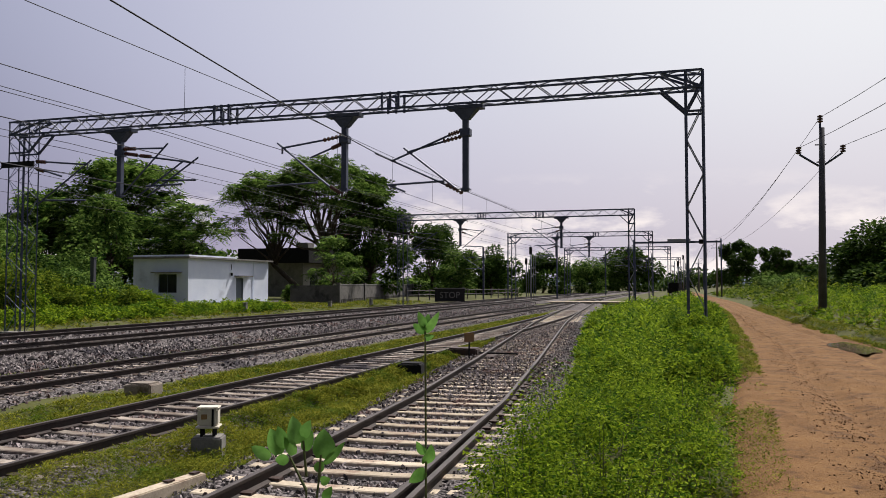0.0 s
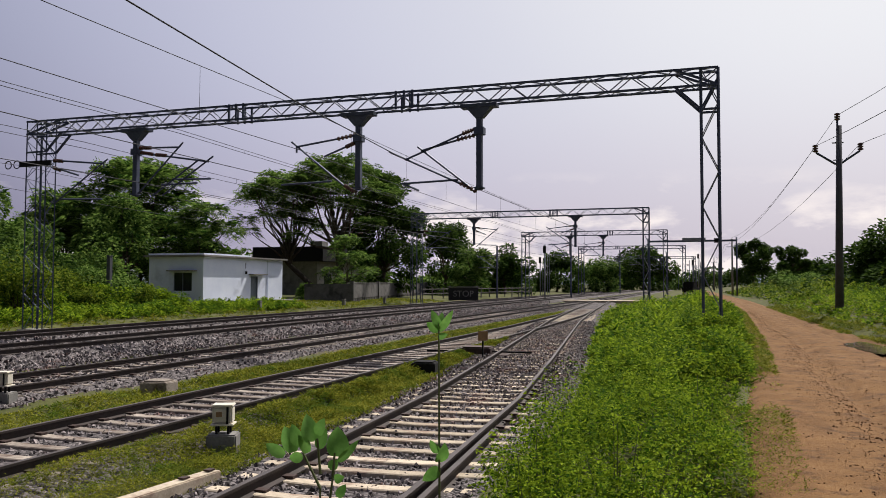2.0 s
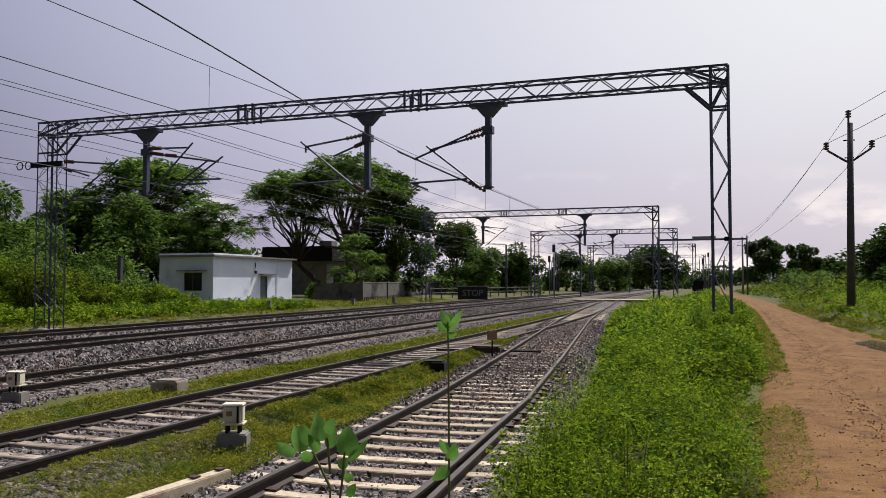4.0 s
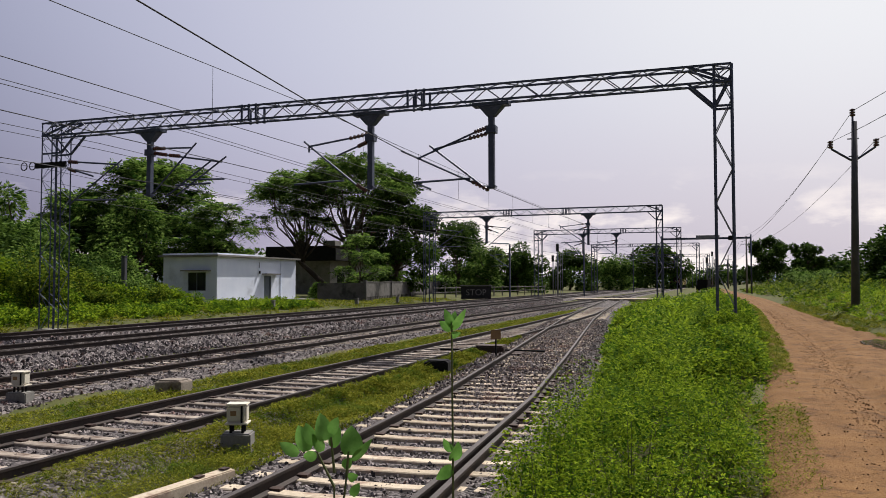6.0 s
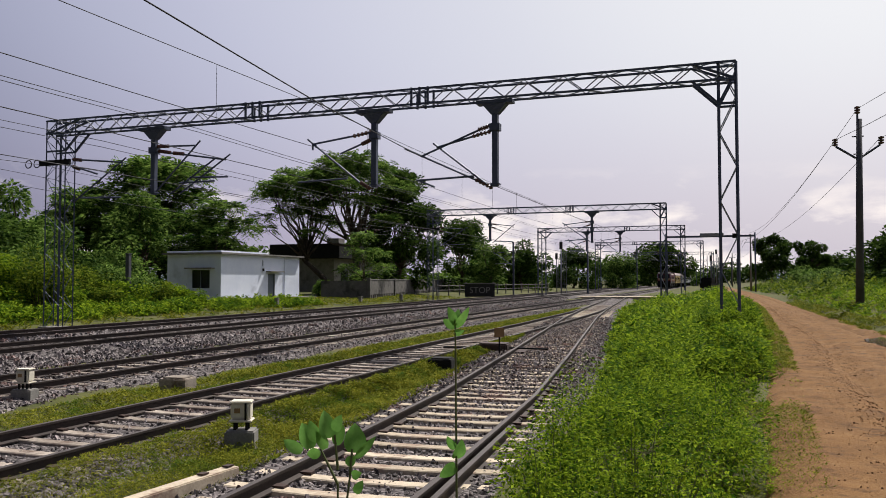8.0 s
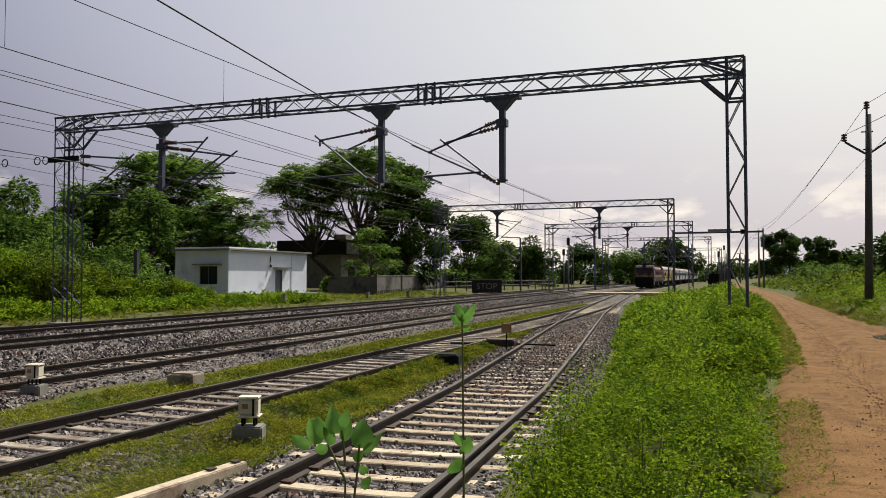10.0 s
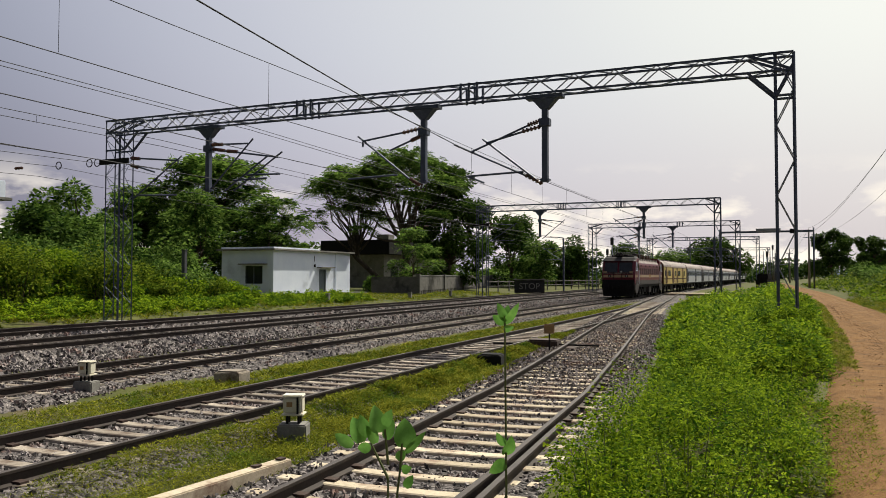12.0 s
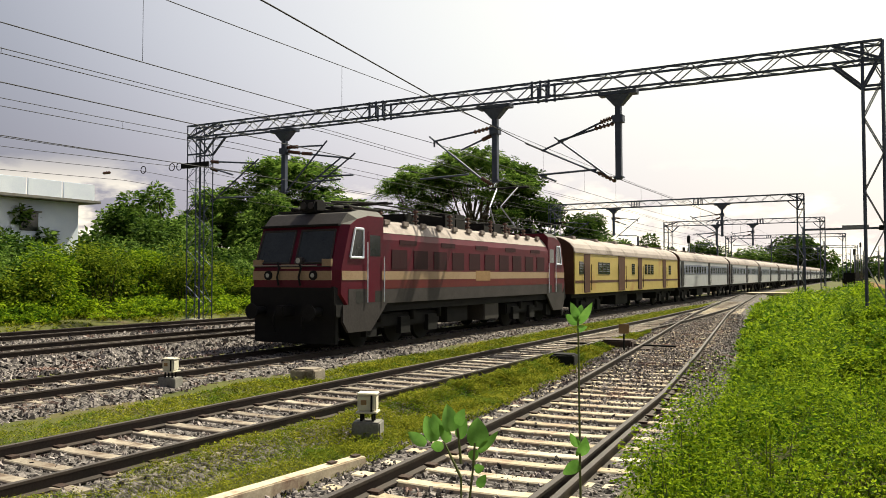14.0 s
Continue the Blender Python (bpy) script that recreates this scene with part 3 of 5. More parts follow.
    if left_arm:
        cantilever(p, xl + wl / 2, 7.0, 1, 2.7)
        ca = part("crossarm", boxed(xl - 0.8, xl + 0.8, -0.34, -0.26, 6.74, 6.96), M_DARK, p, "dark crossarm with ring insulators")
        for dx in (-0.95, -1.4, -3.2):
            ring = [(xl + dx + 0.16 * math.cos(k * math.tau / 14), -0.3, 6.85 + 0.16 * math.sin(k * math.tau / 14)) for k in range(15)]
            part("ring", tube(bmesh.new(), ring, 0.022, 5), M_DARK, ca)
        part("insulator", insulator(bmesh.new(), (xl - 5.4, -0.3, 6.87), (xl - 5.9, -0.3, 6.87), 0.07, 3), M_INSUL, ca)
    return p


main_portal = portal(25.2, -25.7, 0.12, 8.58, [(-21.0, 5.4, ()), (-11.55, 5.3, ()), (-7.15, 5.15, ())], base_l=0.1, base_r=0.25)
arm(main_portal, [((-7.6, 7.12), (-9.8, 6.29)), ((-7.65, 6.93), (-9.23, 6.57)), ((-7.4, 5.2), (-10.4, 6.6)), ((-7.4, 5.2), (-9.35, 6.72)), ((-7.9, 5.53), (-9.95, 5.47)), ((-9.89, 5.47), (-9.3, 5.22))],
    [((-7.3, 7.2), (-7.75, 7.08)), ((-7.3, 7.0), (-7.95, 6.88)), ((-7.25, 5.1), (-7.85, 5.42))])
arm(main_portal, [((-11.7, 7.24), (-14.0, 6.96)), ((-12.05, 5.44), (-14.2, 7.15)), ((-11.7, 6.98), (-12.9, 6.55)), ((-12.6, 5.66), (-14.6, 5.6)), ((-14.0, 6.96), (-14.0, 6.75))],
    [((-11.65, 7.27), (-12.4, 7.15)), ((-11.7, 6.98), (-12.05, 6.85)), ((-11.7, 5.25), (-12.1, 5.5))])
arm(main_portal, [((-20.9, 7.28), (-19.1, 7.22)), ((-21.0, 5.4), (-18.85, 7.4)), ((-20.9, 7.1), (-17.7, 6.6)), ((-20.2, 5.4), (-18.2, 6.66)), ((-19.75, 5.4), (-17.5, 6.8)), ((-19.3, 6.0), (-17.6, 5.95)), ((-19.8, 5.8), (-18.2, 5.82))],
    [((-20.85, 7.28), (-20.3, 7.26)), ((-20.8, 7.1), (-20.2, 7.0)), ((-20.1, 6.98), (-19.6, 6.92))])
portal(69.7, -25.9, -4.95, 8.6, [(-20.3, 5.6, ((1, 2.2, 7.2),)), (-11.0, 5.3, ((-1, 2.5, 7.2),))], base_l=0.1, base_r=0.2)
portal(99.0, -22.0, -4.8, 8.6, [(-12.2, 5.5, ((-1, 2.3, 7.2),)), (-16.3, 5.6, ((-1, 2.2, 7.2),))], base_l=0.1, base_r=0.2, left_arm=False)
portal(146.0, -22.0, -3.9, 8.9, [(-11.0, 5.5, ((-1, 2.5, 7.2),))], base_l=0.1, base_r=0.2, left_arm=False, main=0.06)
portal(205.0, -22.0, -3.0, 8.9, [(-11.0, 5.5, ((-1, 2.5, 7.2),))], base_l=0.1, base_r=0.2, left_arm=False, main=0.07)

SUPPORTS = (-30, 25.2, 72.5, 120, 170, 220, 300)


def wire(name, x_at, z_at, z_mid, r, label, y0=-30, y1=300):
    bm = bmesh.new()
    pts = []
    for a, b in zip(SUPPORTS, SUPPORTS[1:]):
        for k in range(8):
            u = k / 8
            y = a + (b - a) * u
            pts.append((x_at(y), y, z_at - (z_at - z_mid) * 4 * u * (1 - u)))
    tube(bm, [p for p in pts if y0 <= p[1] <= y1], r, 5)
    return part(name, bm, M_WIRE, WIRES[-1])


WIRES = []
for key, fx, heights in (("A", lambda y: TRACK_X["A"] + 0.1, (7.65, 7.4, 6.45)), ("B", lambda y: TRACK_X["B"] - 0.1, (7.87, 7.74, 5.6)),
                         ("C", lambda y: TRACK_X["C"] + 0.1 * math.sin(y * 0.06), (8.42, 6.85, 5.65))):
    WIRES.append(empty("overhead_wires", pose(0, 0, 0), "thin dark contact and catenary wires above a track", "wires", "wires over the tracks"))
    for z in heights:
        wire("overhead_wire", fx, z, z - (0.06 if z < 6 else 0.18), 0.012, "")
    for a, b in zip(SUPPORTS[:4], SUPPORTS[1:4]):
        for k in range(7):
            y, top_z = a + (b - a) * (k + 0.7) / 7.5, heights[0]
            if len(heights) > 1:
                part("dropper", bar(bmesh.new(), (fx(y), y, heights[1] - 0.1), (fx(y), y, top_z - 0.1), 0.007, 4), M_WIRE, WIRES[-1])
WIRES.append(empty("overhead_wires", pose(0, 0, 0), "single dark contact wire drawn over to the nearer line", "wires", "wires over the tracks"))
bm = tube(bmesh.new(), [(-6.2, -10, 6.4), (-7.2, 0, 6.33), (-8.24, 9.6, 6.3), (-9.06, 16.3, 6.28), (-9.8, 25.2, 6.29), (-9.0, 45, 6.0), (-9.9, 69.7, 6.6)], 0.014, 6)
part("overhead_wire", bm, M_WIRE, WIRES[-1])
WIRES.append(empty("feeder_wires", pose(0, 0, 0), "thin dark feeder wires strung beyond the portal's leg", "wires"))
for x, z in ((-26.7, 6.85), (-29.3, 6.85), (-30.5, 6.5)):
    wire("feeder_wire", lambda y, x=x: x, z, z - 0.5, 0.011, "")


# ---- buildings, walls and trackside things ----
def white_hut():
    """White flat-roofed hut; its own space: x along the track-side wall, y to the back."""
    h = empty("trackside_hut", pose(-39.0, 55.0, 0.45, 0, 0, 89), "small whitewashed flat-roofed hut among bushes", "hut")
    L, Dp, H, T = 12.3, 5.4, 3.75, 0.22
    door = (6.9, 8.0, 2.2)
    bm = bmesh.new()
    for x0, x1, z0, z1 in ((0, door[0], 0, H), (door[1], L, 0, H), (door[0], door[1], door[2], H)):
        box(bm, x0, x1, 0, T, z0, z1)
    part("front_wall", bm, M_WHITE, h)
    win = (1.1, 2.9, 0.95, 2.45)
    bm = bmesh.new()
    for y0, y1, z0, z1 in ((T, win[0], 0, H), (win[1], Dp, 0, H), (win[0], win[1], 0, win[2]), (win[0], win[1], win[3], H)):
        box(bm, 0, T, y0, y1, z0, z1)
    part("side_wall", bm, M_WHITE, h)
    part("back_wall", boxed(T, L, Dp - T, Dp, 0, H), M_WHITE, h)
    part("side_wall", boxed(L - T, L, T, Dp - T, 0, H), M_WHITE, h)
    part("roof", boxed(-0.35, L + 0.35, -0.35, Dp + 0.35, H, H + 0.16, 0.02), M_CONC, h, "flat weathered concrete roof slab")
    part("parapet", boxed(-0.1, L * 0.55, -0.1, Dp, H + 0.16, H + 0.3, 0.01), M_WHITE, h)
    part("plinth", boxed(-0.5, L + 2.0, -1.1, -0.004, -0.4, 0.06, 0.02), M_CONC, h, "pale concrete plinth")
    d = part("door", boxed(door[0] + 0.05, door[1] - 0.05, 0.1, 0.15, 0.06, door[2] - 0.05), M_DOOR, h, "dark grey door")
    fr = bmesh.new()
    for x0, x1, z0, z1 in ((door[0], door[0] + 0.08, 0.06, door[2]), (door[1] - 0.08, door[1], 0.06, door[2]), (door[0], door[1], door[2] - 0.08, door[2])):
        box(fr, x0, x1, -0.02, 0.12, z0, z1)
    part("door_frame", fr, M_DOOR, d)
    part("canopy", boxed(door[0] - 0.35, door[1] + 0.9, -0.5, 0.0, door[2] + 0.12, door[2] + 0.22, 0.01), M_CONC, h, "thin concrete canopy")
    w = part("window", boxed(0.09, 0.12, win[0], win[1], win[2], win[3]), M_DGLASS, h, "dark window")
    part("canopy", boxed(-0.5, 0.0, win[0] - 0.5, win[1] + 0.4, win[3] + 0.1, win[3] + 0.2, 0.01), M_CONC, h)
    fr = bmesh.new()
    for y in (win[0], (win[0] + win[1]) / 2, win[1] - 0.06):
        box(fr, 0.03, 0.08, y, y + 0.06, win[2], win[3])
    part("window_frame", fr, M_DOOR, w)
    lb = bmesh.new()
    bar(lb, (6.0, -0.06, 2.9), (6.0, -0.06, 3.4), 0.03, 6)
    bar(lb, (6.0, -0.12, 2.4), (6.0, -0.12, 2.65), 0.09, 8)
    part("wall_lamp", lb, M_DARK, h, "small dark wall lamp")
    pp = bmesh.new()
    bar(pp, (9.6, -0.05, 0.1), (9.6, -0.05, H), 0.035, 6)
    part("downpipe", pp, M_WHITE, h)


white_hut()


def dark_building():
    b = empty("storage_building", pose(-50, 96, 0.4, 0, 0, 90), "long low dark-roofed building behind the trees", "building")
    part("wall", boxed(0, 26, 0, 9, 0, 4.6), M_CONC, b)
    part("roof", boxed(-0.8, 26.8, -1.2, 9.6, 4.6, 6.6, 0.05), M_DARK, b, "deep dark roof band")
    part("parapet", boxed(-0.6, 1.2, -1.0, 0.8, 6.6, 7.3, 0.02), M_CONC, b)
    for x in (2, 7, 12, 17, 22):
        w = part("window", boxed(x, x + 2.2, -0.03, 0.05, 1.2, 3.0), M_DGLASS, b)
        part("window_sill", boxed(x - 0.1, x + 2.3, -0.14, -0.032, 1.1, 1.195), M_CONC, w)


dark_building()


def far_house():
    b = empty("house", pose(-56.2, 26, 0.5, 0, 0, 90), "two-storey grey concrete house behind the bushes", "house")
    part("wall", boxed(0, 16, 0, 9, 0, 7.4), M_WHITE, b)
    part("roof", boxed(-1.2, 17.2, -1.2, 10.2, 7.4, 7.62, 0.03), M_CONC, b)
    for i in range(6):
        part("parapet_panel", boxed(-0.9 + i * 2.95, 1.9 + i * 2.95, -1.1, -0.95, 7.62, 8.9, 0.02), M_WHITE, b)
    for x in (2, 6.5, 11):
        w = part("window", boxed(x, x + 1.5, -0.03, 0.04, 5.0, 6.4), M_DGLASS, b)
        part("window_frame", boxed(x - 0.12, x + 1.62, -0.3, -0.034, 6.42, 6.52), M_CONC, w)


far_house()


def precast_wall():
    w = empty("compound_wall", pose(-30.8, 66, 0.2, 0, 0, 101), "weathered precast concrete compound wall by the lines", "wall")
    bay = 11.0
    for i in range(7):
        x = i * bay
        part("post", boxed(x - 0.16, x + 0.16, -0.16, 0.16, 0, 2.05, 0.01), M_OLDWALL, w)
        if i < 6:
            part("panel", boxed(x + 0.165, x + bay - 0.165, -0.05, 0.05, 0.5, 1.85, 0.01), M_OLDWALL, w)
            part("coping", boxed(x + 0.165, x + bay - 0.165, -0.09, 0.09, 1.855, 1.93, 0.01), M_CONC, w)
            for k in range(14):
                part("baluster", boxed(x + 0.3 + k * 0.76, x + 0.7 + k * 0.76, -0.06, 0.06, 0.0, 0.495, 0.03), M_OLDWALL, w)
    part("return_wall", boxed(-0.1, 0.1, 0.17, 4.5, 0, 1.8, 0.02), M_OLDWALL, w)


precast_wall()


def signal_unit(x, y, z, rz, big=1.0):
    u = empty("track_junction_box", pose(x, y, z, 0, 0, rz), "cream-painted metal junction box on a concrete block", "junction box", "trackside boxes")
    s = big
    part("concrete_block", boxed(-0.3 * s, 0.3 * s, -0.24 * s, 0.24 * s, -0.15, 0.25 * s, 0.02), M_CONC, u, "grey concrete block")
    for px, py in ((-0.12, -0.09), (0.12, -0.09), (-0.12, 0.09), (0.12, 0.09)):
        part("leg", bar(bmesh.new(), (px * s, py * s, 0.25 * s), (px * s, py * s, 0.46 * s), 0.02, 6), M_DARK, u)
    c = part("cabinet", boxed(-0.2 * s, 0.2 * s, -0.16 * s, 0.16 * s, 0.46 * s, 0.8 * s, 0.025), M_BOXP, u)
    part("lid", boxed(-0.22 * s, 0.22 * s, -0.18 * s, 0.18 * s, 0.8 * s, 0.84 * s, 0.012), M_BOXP, c)
    part("strap", boxed(0.09 * s, 0.13 * s, -0.185 * s, -0.165 * s, 0.44 * s, 0.8 * s), M_DARK, c, "dark strap")
    part("number_plate", boxed(-0.12 * s, 0.0, -0.168 * s, -0.162 * s, 0.6 * s, 0.7 * s), M_ORANGE, c, "small orange plate")
    fl = part("flange", boxed(-0.23 * s, 0.23 * s, -0.2 * s, 0.2 * s, 0.42 * s, 0.46 * s, 0.008), M_BOXP, u)


signal_unit(-6.37, 9.5, -0.19, 22, 0.68)
signal_unit(-12.55, 11.55, -0.17, 15, 0.66)


def beam_slab():
    b = empty("concrete_beam", pose(-5.38, 6.9, -0.2, 0, 0, -6), "pale concrete cable-trough slab lying in the grass", "concrete slab")
    part("slab", boxed(-0.085, 0.085, -1.6, 0.85, 0, 0.15, 0.012), M_SLEEPER, b)
    for y in (0.35, 0.75):
        part("bolt_hole", boxed(-0.04, 0.04, y - 0.05, y + 0.05, 0.158, 0.175), M_CLIP, b)


beam_slab()


def point_machine():
    p = empty("point_machine", pose(-6.75, 23.6, -0.15, 0, 0, 5), "low dark point machine on sleepers by the turnout", "point machine")
    part("housing", boxed(-0.45, 0.45, -0.35, 0.35, 0.05, 0.27, 0.04), M_CLIP, p)
    part("base", boxed(-1.0, 1.0, -0.5, 0.5, -0.06, 0.05, 0.01), M_CLIP, p)
    for sx in (-1, 1):
        part("rod", bars([((sx * 0.45, 0.0, 0.12), (sx * 1.65, 0.1, 0.1))], 0.03, 6), M_DARK, p)


point_machine()


def marker(x, y, z, w, h, hp, mat, label):
    s = empty("marker_board", pose(x, y, z, 0, 0, 15), label, "marker sign")
    part("post", bar(bmesh.new(), (0, 0, -0.2), (0, 0, hp), 0.025, 6), M_DARK, s)
    part("board", boxed(-w / 2, w / 2, -0.05, -0.028, hp - h, hp, 0.005), mat, s)


marker(-6.2, 22.2, -0.25, 0.29, 0.27, 0.92, M_ORANGE, "small faded rust-coloured marker board on a post")


def low_block(x, y, z, sx, sy, sz, mat, name, label):
    b = empty(name, pose(x, y, z, 0, 0, 8), label, "concrete block")
    part("block", boxed(-sx, sx, -sy, sy, -0.1, sz, 0.02), mat, b)
    part("cap", boxed(-sx * 0.8, sx * 0.8, -sy * 0.8, sy * 0.8, sz, sz + 0.03, 0.01), mat, b)


low_block(-10.9, 13.9, -0.2, 0.3, 0.25, 0.2, M_OLDSLEEPER, "cable_pit_cover", "low grey concrete cable pit in the grass")
low_block(-6.75, 18.8, -0.2, 0.3, 0.3, 0.28, M_DARK, "rail_block", "dark oily block beside the siding")


def stop_board():
    s = empty("stop_board", pose(-25.7, 84, -0.1, 0, 0, 18), "long dark weathered board with faded white letters by the lines", "sign")
    for x in (-1.5, 1.5):
        part("post", boxed(x - 0.08, x + 0.08, -0.06, 0.06, -0.3, 1.9), M_CONC, s)
    b = part("board", boxed(-1.65, 1.65, -0.13, -0.07, 0.3, 1.7, 0.01), M_BLACK, s)
    part("ledge", boxed(-1.8, 1.8, -0.25, -0.06, 1.72, 1.82, 0.01), M_CONC, s)
    fc = bpy.data.curves.new("letters", "FONT")
    fc.body, fc.size, fc.align_x, fc.align_y, fc.extrude = "STOP", 0.95, "CENTER", "CENTER", 0.01
    fc.materials.append(M_CONC)
    o = new("letters", fc)
    o.parent = b
    o.matrix_basis = pose(0, -0.145, 1.0, 90, 0, 0)


stop_board()


def fence():
    f = empty("rail_fence", pose(-30, 82, 0.2, 0, 0, 84), "low rusty rail fence beside the level crossing", "fence")
    for i in range(14):
        part("post", boxed(i * 3 - 0.06, i * 3 + 0.06, -0.06, 0.06, -0.3, 1.4), M_OLDWALL, f)
    for z in (0.7, 1.2):
        part("rail", bar(bmesh.new(), (0, 0, z), (39, 0, z), 0.05, 6), M_OLDWALL, f)


fence()

# level crossing
tagged(part("level_crossing", boxed(-34, -1.0, 96, 101, -0.2, 0.03), M_SLEEPER), "dusty level crossing surface over the tracks", "level crossing", kind="structure")


def height_gauge():
    g = empty("height_gauge", pose(0, 112, 0), "steel height gauge frame over the road at the crossing", "height gauge")
    for x in (-7.7, 3.7):
        part("post", bar(bmesh.new(), (x, 0, 0.1), (x, 0, 8.3), 0.11, 8), M_STEEL, g)
    part("crossbeam", boxed(-7.7, 3.7, -0.12, 0.12, 7.75, 8.0), M_STEEL, g)
    part("warning_plate", boxed(-3.2, -0.2, -0.2, -0.14, 7.85, 8.3), M_GALV, g, "pale warning plate")
    part("box", boxed(0.9, 1.8, -0.25, 0.1, 7.6, 8.2), M_DARK, g)


height_gauge()


def signal_mast(x, y, h, label="slim railway signal mast by the far lines"):
    s = empty("signal_mast", pose(x, y, 0), label, "signal", "far signals and masts")
    part("post", bar(bmesh.new(), (0, 0, -0.2), (0, 0, h), 0.09, 8), M_GALV, s)
    part("signal_head", boxed(-0.2, 0.2, -0.25, -0.05, h - 1.1, h - 0.1, 0.03), M_BLACK, s)
    part("ladder", bars([((0.3, 0.2, 0), (0.3, 0.2, h - 1)), ((0.6, 0.2, 0), (0.6, 0.2, h - 1))] + [((0.3, 0.2, k * 0.6 + 0.3), (0.6, 0.2, k * 0.6 + 0.3)) for k in range(int(h / 0.7))], 0.03), M_GALV, s)


def plain_mast(x, y, h):
    s = empty("line_mast", pose(x, y, 0), "plain steel overhead-line mast by the far lines", "mast", "far signals and masts")
    part("post", boxed(-0.1, 0.1, -0.1, 0.1, -0.2, h), M_STEEL, s)
    cantilever(s, 0, h - 1.2, -1, 2.6)


for x, y, h in ((-20.5, 104, 7.2), (-2.5, 150, 6.5), (-2.0, 190, 9), (-26, 128, 6.5)):
    signal_mast(x, y, h)
for x, y, h in ((-18.0, 110, 9), (-17, 165, 9), (-8.5, 180, 9), (-5.0, 240, 9), (-16, 240, 9), (-2, 260, 9), (-26, 100, 7), (1.5, 230, 8), (3.5, 280, 9), (-10, 300, 9)):
    plain_mast(x, y, h)


def parked_jeep():
    j = empty("parked_jeep", pose(-2.3, 122, 0.4, 0, 0, 75), "small dark jeep parked by the level crossing", "vehicle")
    part("body", boxed(-1.9, 1.9, -0.8, 0.8, 0.45, 1.15, 0.08), M_DARK, j)
    c = part("cabin", boxed(-1.5, 0.6, -0.75, 0.75, 1.15, 1.95, 0.1), M_DARK, j)
    part("windscreen", boxed(0.6, 0.63, -0.65, 0.65, 1.25, 1.8), M_DGLASS, c)
    for x in (-1.2, 1.2):
        for y in (-0.75, 0.75):
            w = part("wheel", bar(bmesh.new(), (x, y - 0.1, 0.36), (x, y + 0.1, 0.36), 0.36, 16), M_BLACK, j)
            part("rim", bar(bmesh.new(), (x, y - 0.11, 0.36), (x, y + 0.11, 0.36), 0.18, 12), M_GALV, w)


parked_jeep()


for x, y, hgt, mat in ((-33.0, 37.5, 3.2, M_POLE), (-33.8, 28.0, 2.9, M_CONC), (-28.2, 46.0, 0.6, M_CONC), (-27.8, 58.0, 0.5, M_CONC), (-27.6, 66.0, 0.5, M_CONC)):
    fp = empty("boundary_post", pose(x, y, height(x, y)), "weathered concrete boundary post among the bushes", "post", "boundary posts")
    part("post", boxed(-0.12, 0.12, -0.12, 0.12, -0.3, hgt, 0.015), mat, fp)
    part("cap", boxed(-0.14, 0.14, -0.14, 0.14, hgt, hgt + 0.06, 0.01), mat, fp)


def utility_pole():
    p = empty("utility_pole", pose(5.94, 41.4, 0.85), "grey concrete utility pole with a V crossarm and three insulators", "utility pole")
    bm = bmesh.new()
    bar(bm, (-0.06, 0, -0.4), (0.07, 0, 8.75), 0.2, 8, 0.125)
    part("pole", bm, M_POLE, p)
    part("crossarm", tube(bmesh.new(), [(-0.94, 0, 7.5), (-0.12, 0, 6.93), (0.12, 0, 6.93), (0.94, 0, 7.5)], 0.055, 6), M_STEEL, p)
    part("pin", bar(bmesh.new(), (0, 0, 8.6), (0, 0, 9.0), 0.05, 6), M_STEEL, p)
    for x, z in ((-0.97, 7.52), (0.97, 7.52), (0, 9.0)):
        part("insulator", insulator(bmesh.new(), (x, 0, z), (x, 0, z + 0.36), 0.13, 3), M_INSUL, p)
    for z, w in ((7.1, 0.2), (7.93, 0.25)):
        part("brace", bars([((-w, -0.02, z), (w, -0.02, z))], 0.036), M_DARK, p)


utility_pole()
pw = empty("power_line", pose(0, 0, 0), "three thin power lines along the road", "wires")
for dx, z, zf in ((-0.95, 8.68, 7.6), (0.95, 8.68, 7.6), (0, 10.1, 8.6)):
    pts = []
    for a, b, xa, xb, za, zb in ((-20, 41.4, 11.0, 5.94, z, z), (41.4, 118, 5.94, 3.3, z, zf), (118, 200, 3.3, 1.5, zf, zf)):
        for k in range(11):
            u = k / 10
            pts.append((xa + (xb - xa) * u + dx, a + (b - a) * u, za + (zb - za) * u - 1.1 * 4 * u * (1 - u)))
    part("power_wire", tube(bmesh.new(), pts, 0.012, 5), M_WIRE, pw)
for x, y in ((3.3, 118), (1.5, 200)):
    q = empty("utility_pole", pose(x, y, 0.6), "grey concrete utility pole far along the road", "utility pole")
    bm = bmesh.new()
    bar(bm, (0, 0, -0.4), (0, 0, 7.8), 0.17, 8, 0.1)
    part("pole", bm, M_CONC, q)
    part("crossarm", bars([((-0.75, 0, 6.7), (0.75, 0, 6.7))], 0.05, 6), M_STEEL, q)


